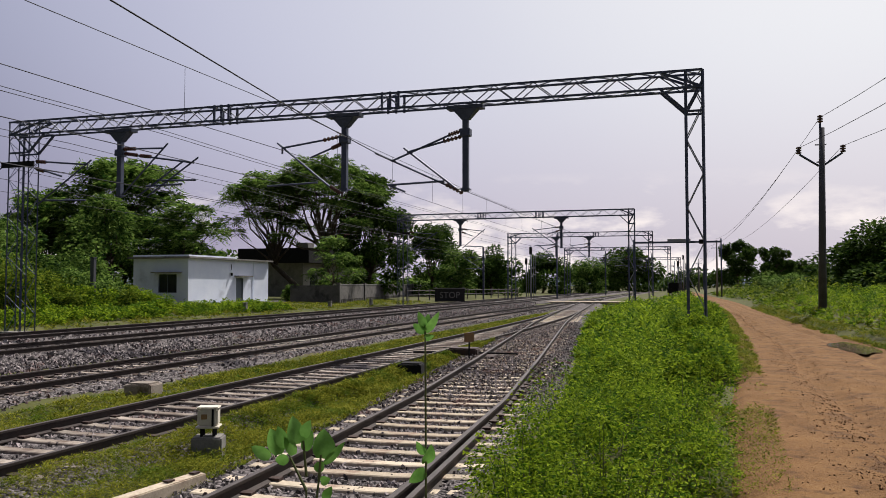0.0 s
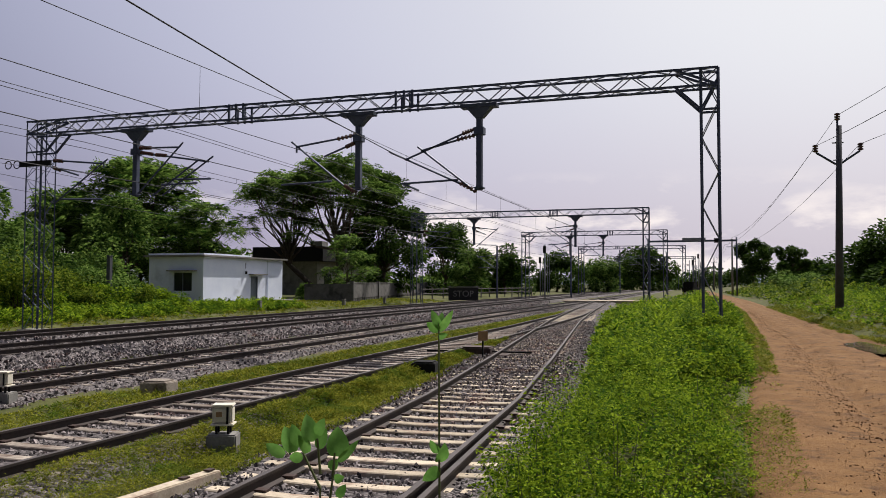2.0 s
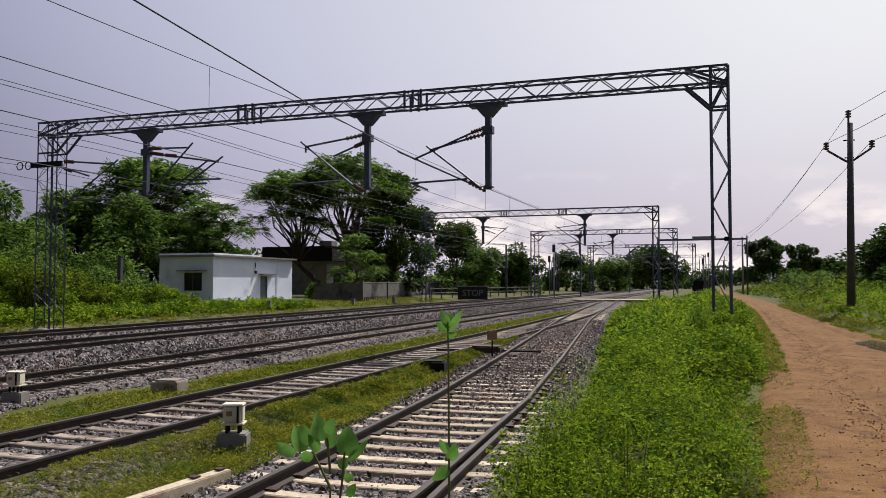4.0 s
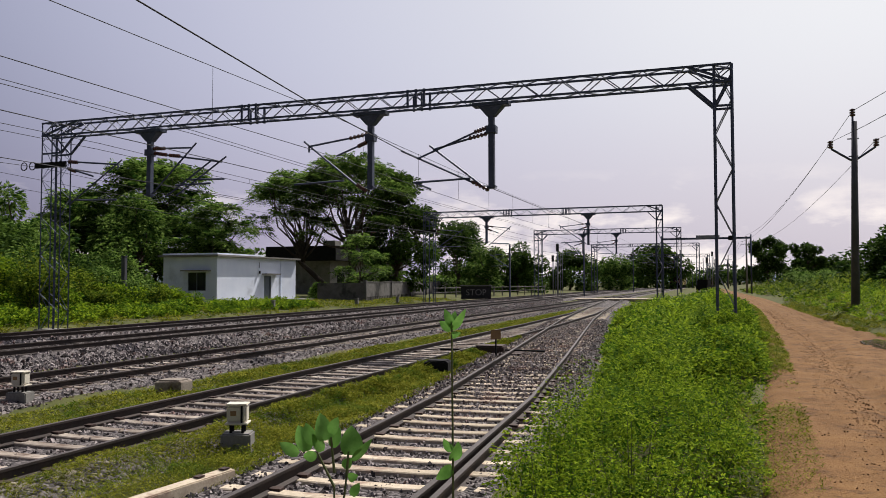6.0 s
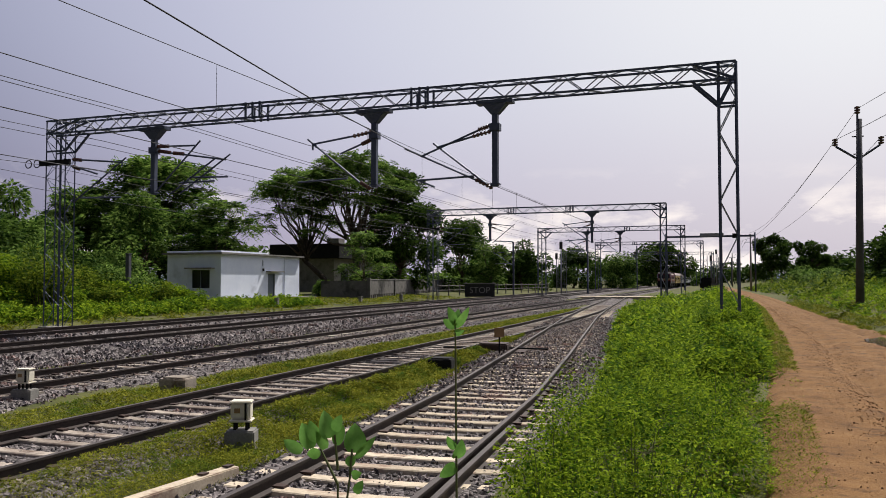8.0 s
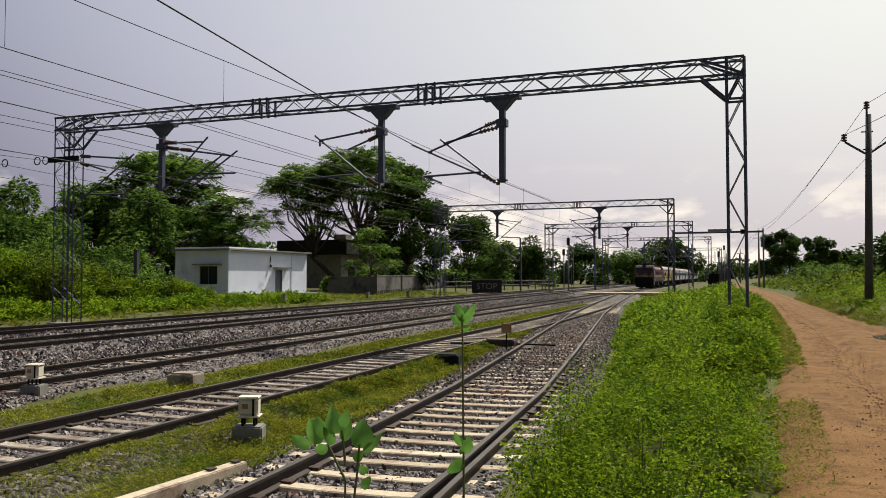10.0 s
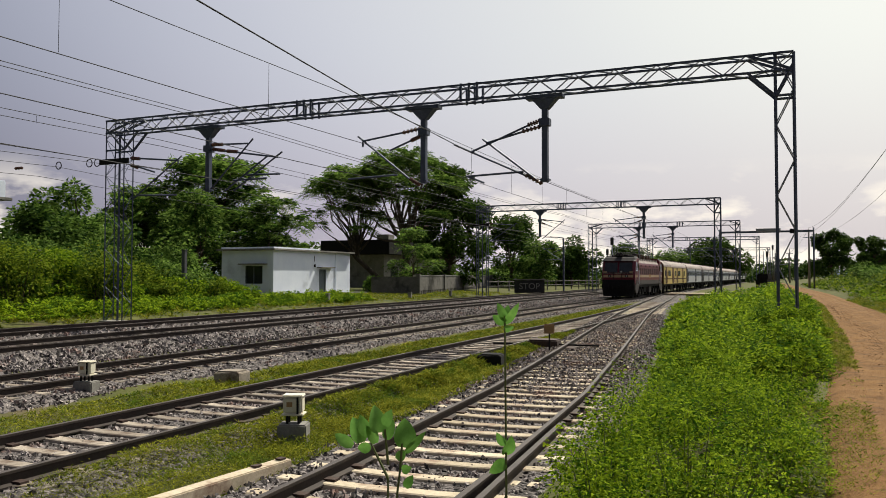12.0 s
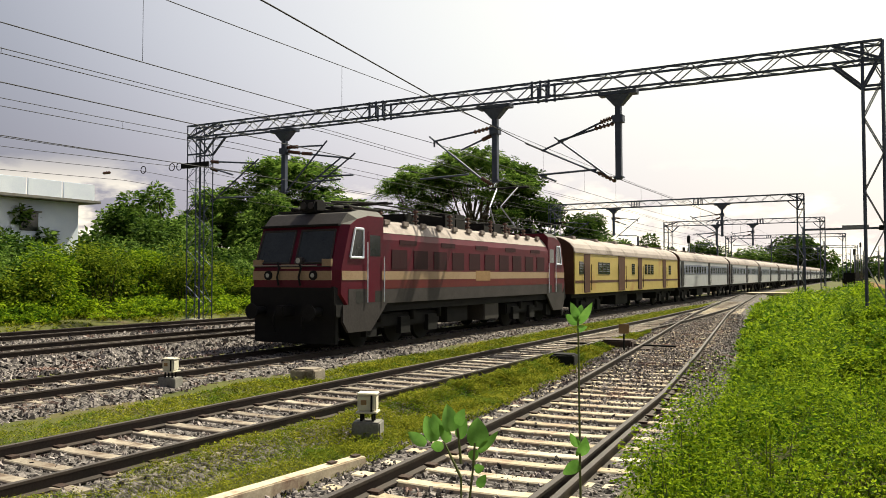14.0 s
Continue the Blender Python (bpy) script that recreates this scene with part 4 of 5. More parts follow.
# ---- plants ----
def leaf_cloud(name, centres, sizes, per, leaf, mat, seed, droop=0.3, flat=0.5, slender=0.5, squash=1.0):
    """Many small folded leaves spread round the given clump centres."""
    rng = np.random.default_rng(seed)
    c = np.repeat(np.asarray(centres, float), per, 0)
    s = np.repeat(np.asarray(sizes, float), per)[:, None]
    n = len(c)
    d = rng.normal(0, 1, (n, 3))
    d /= np.linalg.norm(d, axis=1, keepdims=True)
    pos = c + d * s * rng.random((n, 1)) ** 0.32 * np.array([1, 1, squash])
    out = d + rng.normal(0, 0.5, (n, 3))
    out[:, 2] = out[:, 2] * flat - droop
    out /= np.linalg.norm(out, axis=1, keepdims=True)
    side = np.cross(out, rng.normal(0, 1, (n, 3)) * np.array([0.4, 0.4, 1]))
    side /= np.linalg.norm(side, axis=1, keepdims=True) + 1e-9
    L = rng.uniform(leaf * 0.6, leaf * 1.3, (n, 1))
    W = L * slender
    a, tip = pos, pos + out * L
    mid = pos + out * L * 0.5 + np.cross(side, out) * L * 0.12
    v = np.stack([a, mid + side * W / 2, tip, mid - side * W / 2], 1).reshape(-1, 3)
    i = np.arange(n)[:, None] * 4
    f = np.concatenate([i + np.array([0, 1, 2]), i + np.array([0, 2, 3])], 0)
    me = bpy.data.meshes.new(name)
    me.from_pydata(v.tolist(), [], f.tolist())
    me.materials.append(mat)
    return me


def frond_cloud(name, centres, sizes, fronds, length, mat, seed, pairs=5, droop=0.55, slim=0.42):
    """Feathered fronds that arch out of each clump centre, every leaflet a small blade."""
    rng = np.random.default_rng(seed)
    c = np.repeat(np.asarray(centres, float), fronds, 0)
    s = np.repeat(np.asarray(sizes, float), fronds)[:, None]
    n = len(c)
    a = rng.uniform(0, math.tau, n)
    e = rng.uniform(-0.25, 1.0, n)
    way = np.stack([np.cos(a), np.sin(a), e], 1)
    way /= np.linalg.norm(way, axis=1, keepdims=True)
    start = c + way * s * rng.uniform(0.25, 0.75, (n, 1)) * np.array([1, 1, 0.8])
    L = length * rng.uniform(0.7, 1.25, (n, 1))
    side = np.stack([-np.sin(a), np.cos(a), rng.normal(0, 0.25, n)], 1)
    out = []
    for k in range(pairs):
        u = (k + 0.6) / pairs
        p = start + way * L * u - np.array([0, 0, 1.0]) * L * droop * u * u
        ln = L * 0.36 * math.sin(math.pi * (0.2 + 0.72 * u))
        for sg in (-1, 1):
            d = side * sg + way * 0.55 + np.stack([np.zeros(n), np.zeros(n), rng.normal(-0.3, 0.2, n)], 1)
            w = way * ln * slim * 0.5
            mid = p + d * ln * 0.5
            out.append(np.stack([p, mid + w, p + d * ln, mid - w], 1))
    v = np.concatenate(out, 0).reshape(-1, 3)
    me = bpy.data.meshes.new(name)
    me.from_pydata(v.tolist(), [], (np.arange(len(v) // 4)[:, None] * 4 + np.array([0, 1, 2, 3])).tolist())
    me.materials.append(mat)
    return me


def limb(bm, a, b, r0, r1, rng, bits=4, wob=0.08):
    a, b = Vector(a), Vector(b)
    ln = (b - a).length
    p, pr = a, r0
    for k in range(1, bits + 1):
        u = k / bits
        q = a.lerp(b, u) + (Vector((rng.uniform(-1, 1), rng.uniform(-1, 1), rng.uniform(-0.4, 0.6))) * wob * ln if k < bits else Vector())
        r = r0 + (r1 - r0) * u
        bar(bm, p, q, pr, 7, r)
        p, pr = q, r
    return p


def tree(x, y, z, h, crown_r, trunk_h, label, seed, clumps=26, per=420, leaf=0.28, mat=None, flat_top=False, lean=0.0, low=0.45, trunk_r=0.3, slender=0.5, frond=0.0, clump=1.0):
    rng = random.Random(seed)
    t = empty("tree", pose(x, y, z), label, "tree")
    bm = bmesh.new()
    top = limb(bm, (0, 0, -0.3), (lean, 0, trunk_h), trunk_r, trunk_r * 0.65, rng)
    cs, ss = [], []
    for k in range(clumps):
        a = k * 2.399 + rng.uniform(-0.3, 0.3)
        u = (k + 0.5) / clumps
        if flat_top:
            rr = crown_r * math.sqrt(u) * rng.uniform(0.85, 1.05)
            zz = h - crown_r * 0.12 - (rr / crown_r) ** 2 * crown_r * 0.55 + rng.uniform(-0.07, 0.04) * h - (rng.random() < 0.4) * rng.uniform(0.08, 0.32) * h
        else:
            zz = low * h + (h * (1 - low)) * rng.random() ** 0.8
            rel = (zz - low * h) / (h * (1 - low))
            rr = crown_r * math.sqrt(max(0.06, 1 - (rel * 1.5 - 0.5) ** 2 * 0.9)) * math.sqrt(rng.random())
        s = crown_r * rng.uniform(0.22, 0.38) * clump
        c = (lean + rr * math.cos(a), rr * math.sin(a), zz - s * 0.5)
        cs.append(c)
        ss.append(s)
        if k % 2 == 0:
            limb(bm, (lean * 0.8, 0, trunk_h * rng.uniform(0.7, 1.0)), c, trunk_r * 0.4, 0.03, rng, 4, 0.06)
    part("trunk", bm, M_BARK, t, "dark rough trunk and limbs")
    if frond:
        part("crown", frond_cloud("crown", cs, ss, per, frond, mat or M_LEAF, seed), None, t)
        return t
    part("crown", leaf_cloud("crown", cs, ss, per, leaf, mat or M_LEAF, seed, squash=0.85 if flat_top else 0.95, slender=slender), None, t)
    return t


def bush(x, y, z, r, h, seed, label="leafy green bush beside the lines", per=260, leaf=0.16, mat=None, n=9, name="bush"):
    rng = random.Random(seed)
    t = empty(name, pose(x, y, z), label, "bush")
    bm = bmesh.new()
    cs, ss = [], []
    for k in range(n):
        a, rr = rng.uniform(0, math.tau), r * math.sqrt(rng.random()) * 0.8
        c = (rr * math.cos(a), rr * math.sin(a), h * rng.uniform(0.2, 0.85) * (1 - 0.4 * rr / r))
        cs.append(c)
        ss.append(max(r * 0.3, h * 0.22) * rng.uniform(0.6, 1.15))
        thick = 0.03 if r > 0.8 else 0.006
        bar(bm, (c[0] * 0.2, c[1] * 0.2, -0.1), c, thick, 5, thick * 0.4)
    part("stem", bm, M_BARK if r > 0.8 else M_STEM, t)
    part("foliage", leaf_cloud("foliage", cs, ss, per, leaf, mat or M_LEAF2, seed, squash=0.8), None, t)
    return t



tree(-42.6, 83, 0.4, 15.6, 5.2, 5.0, "feathery umbrella-shaped tree leaning outwards", 11, clumps=46, per=72, mat=M_LEAF2, flat_top=True, trunk_r=0.36, lean=-5.3, frond=1.0, clump=0.9)
tree(-40.5, 84, 0.4, 17.3, 6.3, 6.5, "tall spreading feathery tree with a flat dark-green crown", 31, clumps=60, per=80, mat=M_LEAF2, flat_top=True, trunk_r=0.48, lean=-0.5, frond=1.0, clump=0.9)
tree(-37.2, 89, 0.4, 14.8, 4.9, 4.0, "dense dark tree beside the tall feathery one", 12, clumps=50, per=380, leaf=0.48, low=0.12, clump=0.9)
tree(-61.0, 74, 0.5, 15.6, 7.8, 4.0, "large dark tree of arching fronds behind the white hut", 14, clumps=72, per=60, low=0.08, mat=M_LEAF2, frond=1.7)
tree(-50.2, 70, 0.5, 9.9, 3.8, 3.0, "lower frond-leaved tree close behind the white hut", 32, clumps=30, per=54, low=0.05, mat=M_LEAF2, frond=1.5)
tree(-56.5, 66, 0.5, 10.5, 4.6, 3.0, "dark leafy tree before the large frond-leaved one", 36, clumps=30, per=330, leaf=0.4, low=0.05, mat=M_LEAF2)
tree(-66.5, 69, 0.5, 11.8, 6.0, 4.0, "dark frond-leaved tree behind the bushes", 15, clumps=44, per=52, low=0.06, mat=M_LEAF2, frond=1.6)
tree(-66.0, 55, 0.5, 8.2, 5.5, 3.0, "spreading leafy tree behind the bushes", 16, clumps=28, per=360, leaf=0.44, low=0.1, mat=M_LEAF2)
tree(-51.0, 46, 0.5, 8.7, 4.6, 2.5, "leafy roadside tree rising over the bushes", 33, clumps=30, per=380, leaf=0.4, low=0.08, mat=M_LEAF2, clump=0.8)
tree(-46.0, 39, 0.5, 6.3, 4.2, 2.2, "dark leafy tree rising over the bushes", 34, clumps=26, per=380, leaf=0.37, low=0.08, clump=0.85)
tree(-57.0, 37, 0.5, 7.0, 2.6, 2.6, "small broad-leaved tree before the concrete house", 35, clumps=12, per=200, leaf=0.6, low=0.3, mat=M_LEAF2, clump=0.8)
tree(-33.6, 71, 0.4, 6.6, 2.6, 2.2, "small young tree in front of the compound wall", 13, clumps=20, per=34, mat=M_LEAF2, low=0.3, trunk_r=0.1, frond=0.8)
tree(-37.0, 112, 0.4, 10.5, 5.0, 3.0, "dense round dark tree far along the lines", 17, clumps=24, per=544, leaf=0.46, low=0.1)
tree(-31.0, 106, 0.4, 6.5, 3.4, 2.0, "light green round tree far along the lines", 18, clumps=18, per=393, leaf=0.39, low=0.1, mat=M_LEAF2)
tree(-33.0, 132, 0.4, 8.0, 4.6, 3.0, "dark round tree by the level crossing", 19, clumps=22, per=453, leaf=0.52, low=0.1)
tree(-31.0, 170, 0.4, 8.5, 6.0, 3.0, "dark tree beyond the level crossing", 20, clumps=22, per=393, leaf=0.64, low=0.1)
tree(-24.0, 185, 0.4, 7.5, 6.0, 3.0, "hazy green tree beyond the level crossing", 21, clumps=22, per=393, leaf=0.64, low=0.1, mat=M_LEAF2)
tree(-20.0, 260, 0.4, 13, 9.0, 4.0, "far dark tree at the end of the lines", 22, clumps=22, per=393, leaf=1.03, low=0.1)
tree(18.0, 74, 0.8, 7.6, 6.8, 2.6, "broad dark rain tree with a domed crown", 23, clumps=44, per=786, leaf=0.44, flat_top=True, trunk_r=0.5)
tree(7.5, 150, 0.8, 9.2, 3.8, 3.5, "dark leafy tree far along the dirt road", 24, clumps=26, per=420, leaf=0.42, low=0.25, clump=0.8)
tree(14.0, 153, 0.8, 8.4, 3.6, 3.5, "dark leafy tree beyond the dirt road", 25, clumps=24, per=420, leaf=0.42, low=0.25, clump=0.8)
tree(24.0, 205, 0.8, 7.0, 4.5, 3.0, "hazy leafy tree far beyond the road", 26, clumps=20, per=393, leaf=0.77, low=0.05)
brng = random.Random(77)
for k in range(15):          # bright front row
    x, y = -30.4 - brng.uniform(0, 1.4) - 0.08 * k, 8 + k * 2.4 + brng.uniform(-0.7, 0.7)
    bush(x, y, height(x, y) - 0.1, brng.uniform(1.3, 1.9), brng.uniform(3.0, 4.6) if k < 10 else 2.2, 40 + k, "bright yellow-green bush at the edge of the lines", n=18, per=250, leaf=0.175, mat=M_SHRUB if k % 2 else M_WEED)
for k in range(11):          # darker row behind
    x, y = -34.4 - brng.uniform(0, 2.4), 9 + k * 3.0 + brng.uniform(-0.8, 0.8)
    bush(x, y, height(x, y) - 0.1, brng.uniform(2.0, 2.8), brng.uniform(3.0, 4.7), 140 + k, "dark green leafy bush behind the front row", n=20, per=240, leaf=0.21, mat=M_LEAF2 if k % 3 else M_SHRUB)
for k in range(10):
    x, y = -40.5 - brng.uniform(0, 3.0), 9 + k * 4.0
    bush(x, y, height(x, y) - 0.1, 3.4, brng.uniform(4.2, 5.8), 170 + k, "tall dark green thicket beyond the tracks", n=22, per=210, leaf=0.3, mat=M_LEAF2 if k % 2 else M_LEAF)
for k, (x, y, r, h) in enumerate(((-37.5, 71, 1.8, 2.4), (-34.5, 75, 1.5, 1.6), (-47, 62, 2.0, 2.2))):
    bush(x, y, height(x, y) - 0.1, r, h, 190 + k, n=14, per=460, leaf=0.2)
for k, (x, y, r, h) in enumerate(((10, 118, 3, 2.6), (13, 108, 3, 2.4), (9.5, 96, 2.5, 2.2), (17, 96, 4, 2.8), (24, 84, 4, 2.8), (-44, 120, 5, 3), (-38, 150, 6, 4), (-12, 320, 12, 8), (6, 320, 12, 8), (-30, 300, 12, 9), (28, 300, 14, 9), (45, 260, 14, 8), (-48, 150, 8, 6), (-60, 130, 9, 8), (-75, 110, 9, 8), (-80, 60, 9, 9), (-78, 40, 8, 8))):
    bush(x, y, height(x, y), r, h, 80 + k, n=16, per=140, leaf=0.26 * r / 2.2, mat=M_LEAF2 if k < 6 else M_LEAF)


def sprigs(name, pts, tall, leaf, per, mat, seed, label, slender=0.45, spread=0.22, blade=False):
    """Upright weeds: leaves set along short stems from the given feet."""
    rng = np.random.default_rng(seed)
    pts, tall = np.asarray(pts, float), np.asarray(tall, float)
    c = np.repeat(pts, per, 0)
    h = np.repeat(tall, per)
    n = len(c)
    u = rng.random(n) ** 0.5
    a = rng.uniform(0, math.tau, n)
    lean = np.repeat(rng.normal(0, 0.16, (len(pts), 2)), per, 0)
    pos = c.copy()
    pos[:, 2] += u * h
    rad = spread * h * (0.35 + 0.65 * np.sin(u * 3)) * rng.random(n)
    pos[:, 0] += lean[:, 0] * u * h + np.cos(a) * rad
    pos[:, 1] += lean[:, 1] * u * h + np.sin(a) * rad
    out = np.stack([np.cos(a), np.sin(a), rng.uniform(-0.2, 1.0, n)], 1)
    out /= np.linalg.norm(out, axis=1, keepdims=True)
    side = np.cross(out, np.array([0, 0, 1.0])) + rng.normal(0, 0.35, (n, 3))
    side /= np.linalg.norm(side, axis=1, keepdims=True)
    L = (rng.uniform(0.6, 1.3, n) * leaf * np.clip(pos[:, 1] / 13, 0.5, 1.25))[:, None]
    v = np.stack([pos, pos + out * L * 0.5 + side * L * slender / 2, pos + out * L, pos + out * L * 0.5 - side * L * slender / 2], 1).reshape(-1, 3)
    i = np.arange(n)[:, None] * 4
    me = bpy.data.meshes.new(name)
    if blade:
        v = np.stack([pos + side * L * slender / 2, pos + out * L, pos - side * L * slender / 2], 1).reshape(-1, 3)
        me.from_pydata(v.tolist(), [], (np.arange(n)[:, None] * 3 + np.array([0, 1, 2])).tolist())
    else:
        me.from_pydata(v.tolist(), [], (i + np.array([0, 1, 2, 3])).tolist())
    me.materials.append(mat)
    return tagged(new(name, me), label, "grass" if blade else "weeds", kind="stuff")


def field(n, ya, yb, xa, xb, hmin, hmax, seed, power=1.6, patch=0.0, mound=0.0):
    rng = np.random.default_rng(seed)
    pts, hs = [], []
    for _ in range(n):
        y = ya + (yb - ya) * rng.random() ** power
        a, b = (xa(y) if callable(xa) else xa), (xb(y) if callable(xb) else xb)
        u = rng.random()
        x = a + (b - a) * u
        k = noise.noise((x * 0.7, y * 0.45, seed))
        if k < patch - 0.45 * rng.random():
            continue
        edge = min(1.0, 0.35 + 3.2 * min(u, 1 - u))
        on_road = road_left(y) < x < road_right(y)
        pts.append((x, y, (road_z(x, y) if on_road else land(x, y)) - 0.03))
        k2 = noise.noise((x * 1.9, y * 1.5, seed + 4))
        if mound:          # rounded tufts with low gaps between them
            far = noise.voronoi((x / mound + 0.25 * k2, y / mound / 1.25, seed))[0][0]
            k2 = 1.25 - 3.9 * far
            if far > 0.55 and rng.random() < 0.65:
                pts.pop()
                continue
        hs.append((hmin + (hmax - hmin) * min(1, max(0, 0.45 + 0.9 * k + 0.8 * k2 + 0.18 * rng.normal()))) * edge)
    return pts, hs


p, h = field(9600, 3.6, 30, lambda y: e_line(y) + 1.85, lambda y: road_left(y) + 0.12, 0.08, 1.05, 1, 1.8, patch=-0.15, mound=1.0)
sprigs("weeds", p, h, 0.07, 24, M_WEED, 1, "dense bright green weeds in mounds on the bank between siding and road")
p, h = field(3600, 25, 95, lambda y: e_line(min(y, 66)) + 1.8, lambda y: road_left(y), 0.4, 1.25, 2, 1.3, patch=-0.4, mound=1.6)
sprigs("weeds", p, h, 0.16, 22, M_WEED, 2, "tall bright green weeds further along the bank")
p, h = field(4600, 9, 70, lambda y: road_right(y) + 0.6, lambda y: road_right(y) + 11, 0.3, 0.95, 3, 1.2, patch=-0.7, mound=1.5)
sprigs("weeds", p, h, 0.12, 18, M_WEED, 3, "green weeds beyond the dirt road")
p, h = field(2200, 62, 150, lambda y: road_right(y) + 0.8, lambda y: road_right(y) + 22, 0.6, 1.6, 13, 1.0, patch=-0.7, mound=3.0)
sprigs("weeds", p, h, 0.28, 16, M_SHRUB, 13, "rank green growth far along the dirt road")
p, h = field(5000, 9, 70, lambda y: road_right(y) + 0.4, lambda y: road_right(y) + 9, 0.05, 0.2, 14, 1.2, patch=-0.7)
sprigs("grass", p, h, 0.14, 6, M_GRASS, 14, "short grass on the bank beyond the road", 0.3, 0.6, True)
p, h = field(3000, 10, 52, -32.5, -27.6, 0.2, 0.8, 4, 1.1)
sprigs("weeds", p, h, 0.15, 24, M_WEED, 4, "green weeds at the foot of the bushes beyond the tracks")
p, h = field(30000, 3.0, 30, lambda y: d_line(y) + 0.98, lambda y: e_line(y) - 1.5, 0.05, 0.24, 5, 1.3, patch=-0.5)
sprigs("grass", p, h, 0.075, 6, M_GRASS, 5, "short yellow-green grass between two tracks", 0.3, 0.6, True)
p, h = field(9000, 3.0, 26, lambda y: d_line(y) + 1.1, lambda y: e_line(y) - 1.6, 0.04, 0.2, 15, 1.5, patch=-0.5, mound=0.5)
sprigs("weeds", p, h, 0.04, 9, M_GRASS, 15, "creeping small-leaved herbs among the short grass", 0.6, 0.7)
p, h = field(15000, 5, 60, TRACK_X["C"] + 2.3, TRACK_X["D"] - 1.4, 0.05, 0.18, 6, 1.3, patch=-0.25)
sprigs("grass", p, h, 0.09, 5, M_GRASS, 6, "short yellow-green grass along the main track", 0.3, 0.6, True)
p, h = field(11000, 10, 80, -36, -26.0, 0.04, 0.18, 7, 1.1)
sprigs("grass", p, h, 0.16, 5, M_GRASS, 7, "grass verge beyond the tracks", 0.3, 0.5, True)
p, h = field(9000, 5, 60, lambda y: road_left(y) - 0.4, lambda y: road_left(y) + 0.55, 0.03, 0.2, 8, 1.3, patch=-0.12)
sprigs("grass", p, h, 0.06, 7, M_GRASS, 8, "dry short grass along the road's edge", 0.25, 0.6, True)
p, h = field(5000, 8, 60, lambda y: road_right(y) - 0.4, lambda y: road_right(y) + 0.6, 0.03, 0.2, 9, 1.2, patch=-0.05)
sprigs("grass", p, h, 0.09, 7, M_GRASS, 9, "short grass along the far edge of the road", 0.25, 0.6, True)


p, h = field(900, -12, 3.6, lambda y: e_line(y) + 1.95, lambda y: road_left(y) - 0.5, 0.08, 0.3, 21, 1.0)
sprigs("weeds", p, h, 0.14, 20, M_WEED, 21, "low green weeds on the bank beside the road")
p, h = field(1500, -12, 10, lambda y: road_right(y) + 0.1, lambda y: road_right(y) + 9, 0.2, 0.9, 22, 1.0)
sprigs("weeds", p, h, 0.2, 20, M_WEED, 22, "green weeds beyond the near stretch of road")
prng = random.Random(5)
for k in range(46):          # single leafy weed plants on the bank
    y = 4.6 + 30 * (k / 46) ** 1.5 + prng.uniform(-0.3, 0.3)
    a, b = e_line(y) + 2.2, road_left(y) - 0.25
    x = a + (b - a) * prng.random()
    hh = prng.uniform(0.7, 1.25)
    bush(x, y, height(x, y), prng.uniform(0.28, 0.5), hh, 300 + k, "single leafy green weed plant on the bank", per=130, leaf=0.034 if y < 12 else 0.08, mat=M_WEED, n=11, name="weed_plant")


def clods(rng, n):
    y = 5 + 45 * rng.random(n) ** 1.6
    u = np.clip(np.where(rng.random(n) < 0.6, rng.normal(0.31, 0.06, n), rng.normal(0.45, 0.25, n)), 0.02, 0.98)
    a, b = np.array([road_left(float(v)) for v in y]), np.array([road_right(float(v)) for v in y])
    x = a + (b - a) * u
    return np.stack([x, y, np.array([road_z(float(p), float(q)) for p, q in zip(x, y)])], 1)


stones("dirt_clods", 8000, clods, (0.003, 0.013), M_CLOD, "small red-brown dirt clods on the road", 9)


def broad_leaf(base, way, ln, wd, curl=0.2):
    base, way = Vector(base), Vector(way).normalized()
    side = way.cross(Vector((0.5 + 0.5 * math.sin(ln * 97), -0.85, 0.25 + 0.3 * math.cos(ln * 61)))).normalized()
    up = side.cross(way)
    vs, n = [], 7
    for i in range(n + 1):
        u = i / n
        w = wd * math.sin(math.pi * (0.06 + 0.94 * u) ** 0.8) ** 0.75 * 0.5 if i < n else 0.0
        mid = base + way * ln * u - up * curl * ln * u * u
        vs += [mid + side * w + up * w * 0.35, mid, mid - side * w + up * w * 0.35]
    fs = []
    for i in range(n):
        for k in (0, 1):
            fs.append((i * 3 + k, i * 3 + k + 1, i * 3 + k + 4, i * 3 + k + 3))
    me = raw("leaf", [tuple(v) for v in vs], fs, M_BROAD, True)
    return me


def sapling(x, y, top, label, stems, leaves, seed):
    z = height(x, y)
    s = empty("sapling", pose(x, y, z), label, "plant")
    bm = bmesh.new()
    for a, b in stems:
        bar(bm, a, b, 0.0042, 6, 0.003)
    part("stem", bm, M_STEM, s)
    for b, w, ln, wd in leaves:
        part("leaf", broad_leaf(b, w, ln * 0.84, wd * 0.86), None, s)


# leaves of the near sapling: across and up from its crown's middle, to the tip, and width
FAN = ((-0.06, 0.0, -0.08, 0.075, 0.042), (-0.012, 0.03, -0.016, 0.108, 0.042), (0.012, 0.05, 0.026, 0.098, 0.028), (0.06, -0.01, 0.074, 0.07, 0.056), (-0.082, -0.008, -0.138, 0.024, 0.028),
       (-0.04, 0.02, -0.062, 0.08, 0.03), (0.07, -0.025, 0.13, 0.03, 0.02), (0.014, 0.012, 0.033, 0.066, 0.028), (-0.016, 0.0, -0.04, 0.06, 0.026), (0.045, -0.045, 0.07, -0.022, 0.024),
       (0.07, -0.125, 0.09, -0.09, 0.022), (0.06, -0.075, 0.088, -0.066, 0.022), (-0.03, -0.01, -0.075, -0.02, 0.026))
ACROSS = Vector((0.945, 0.327, 0))
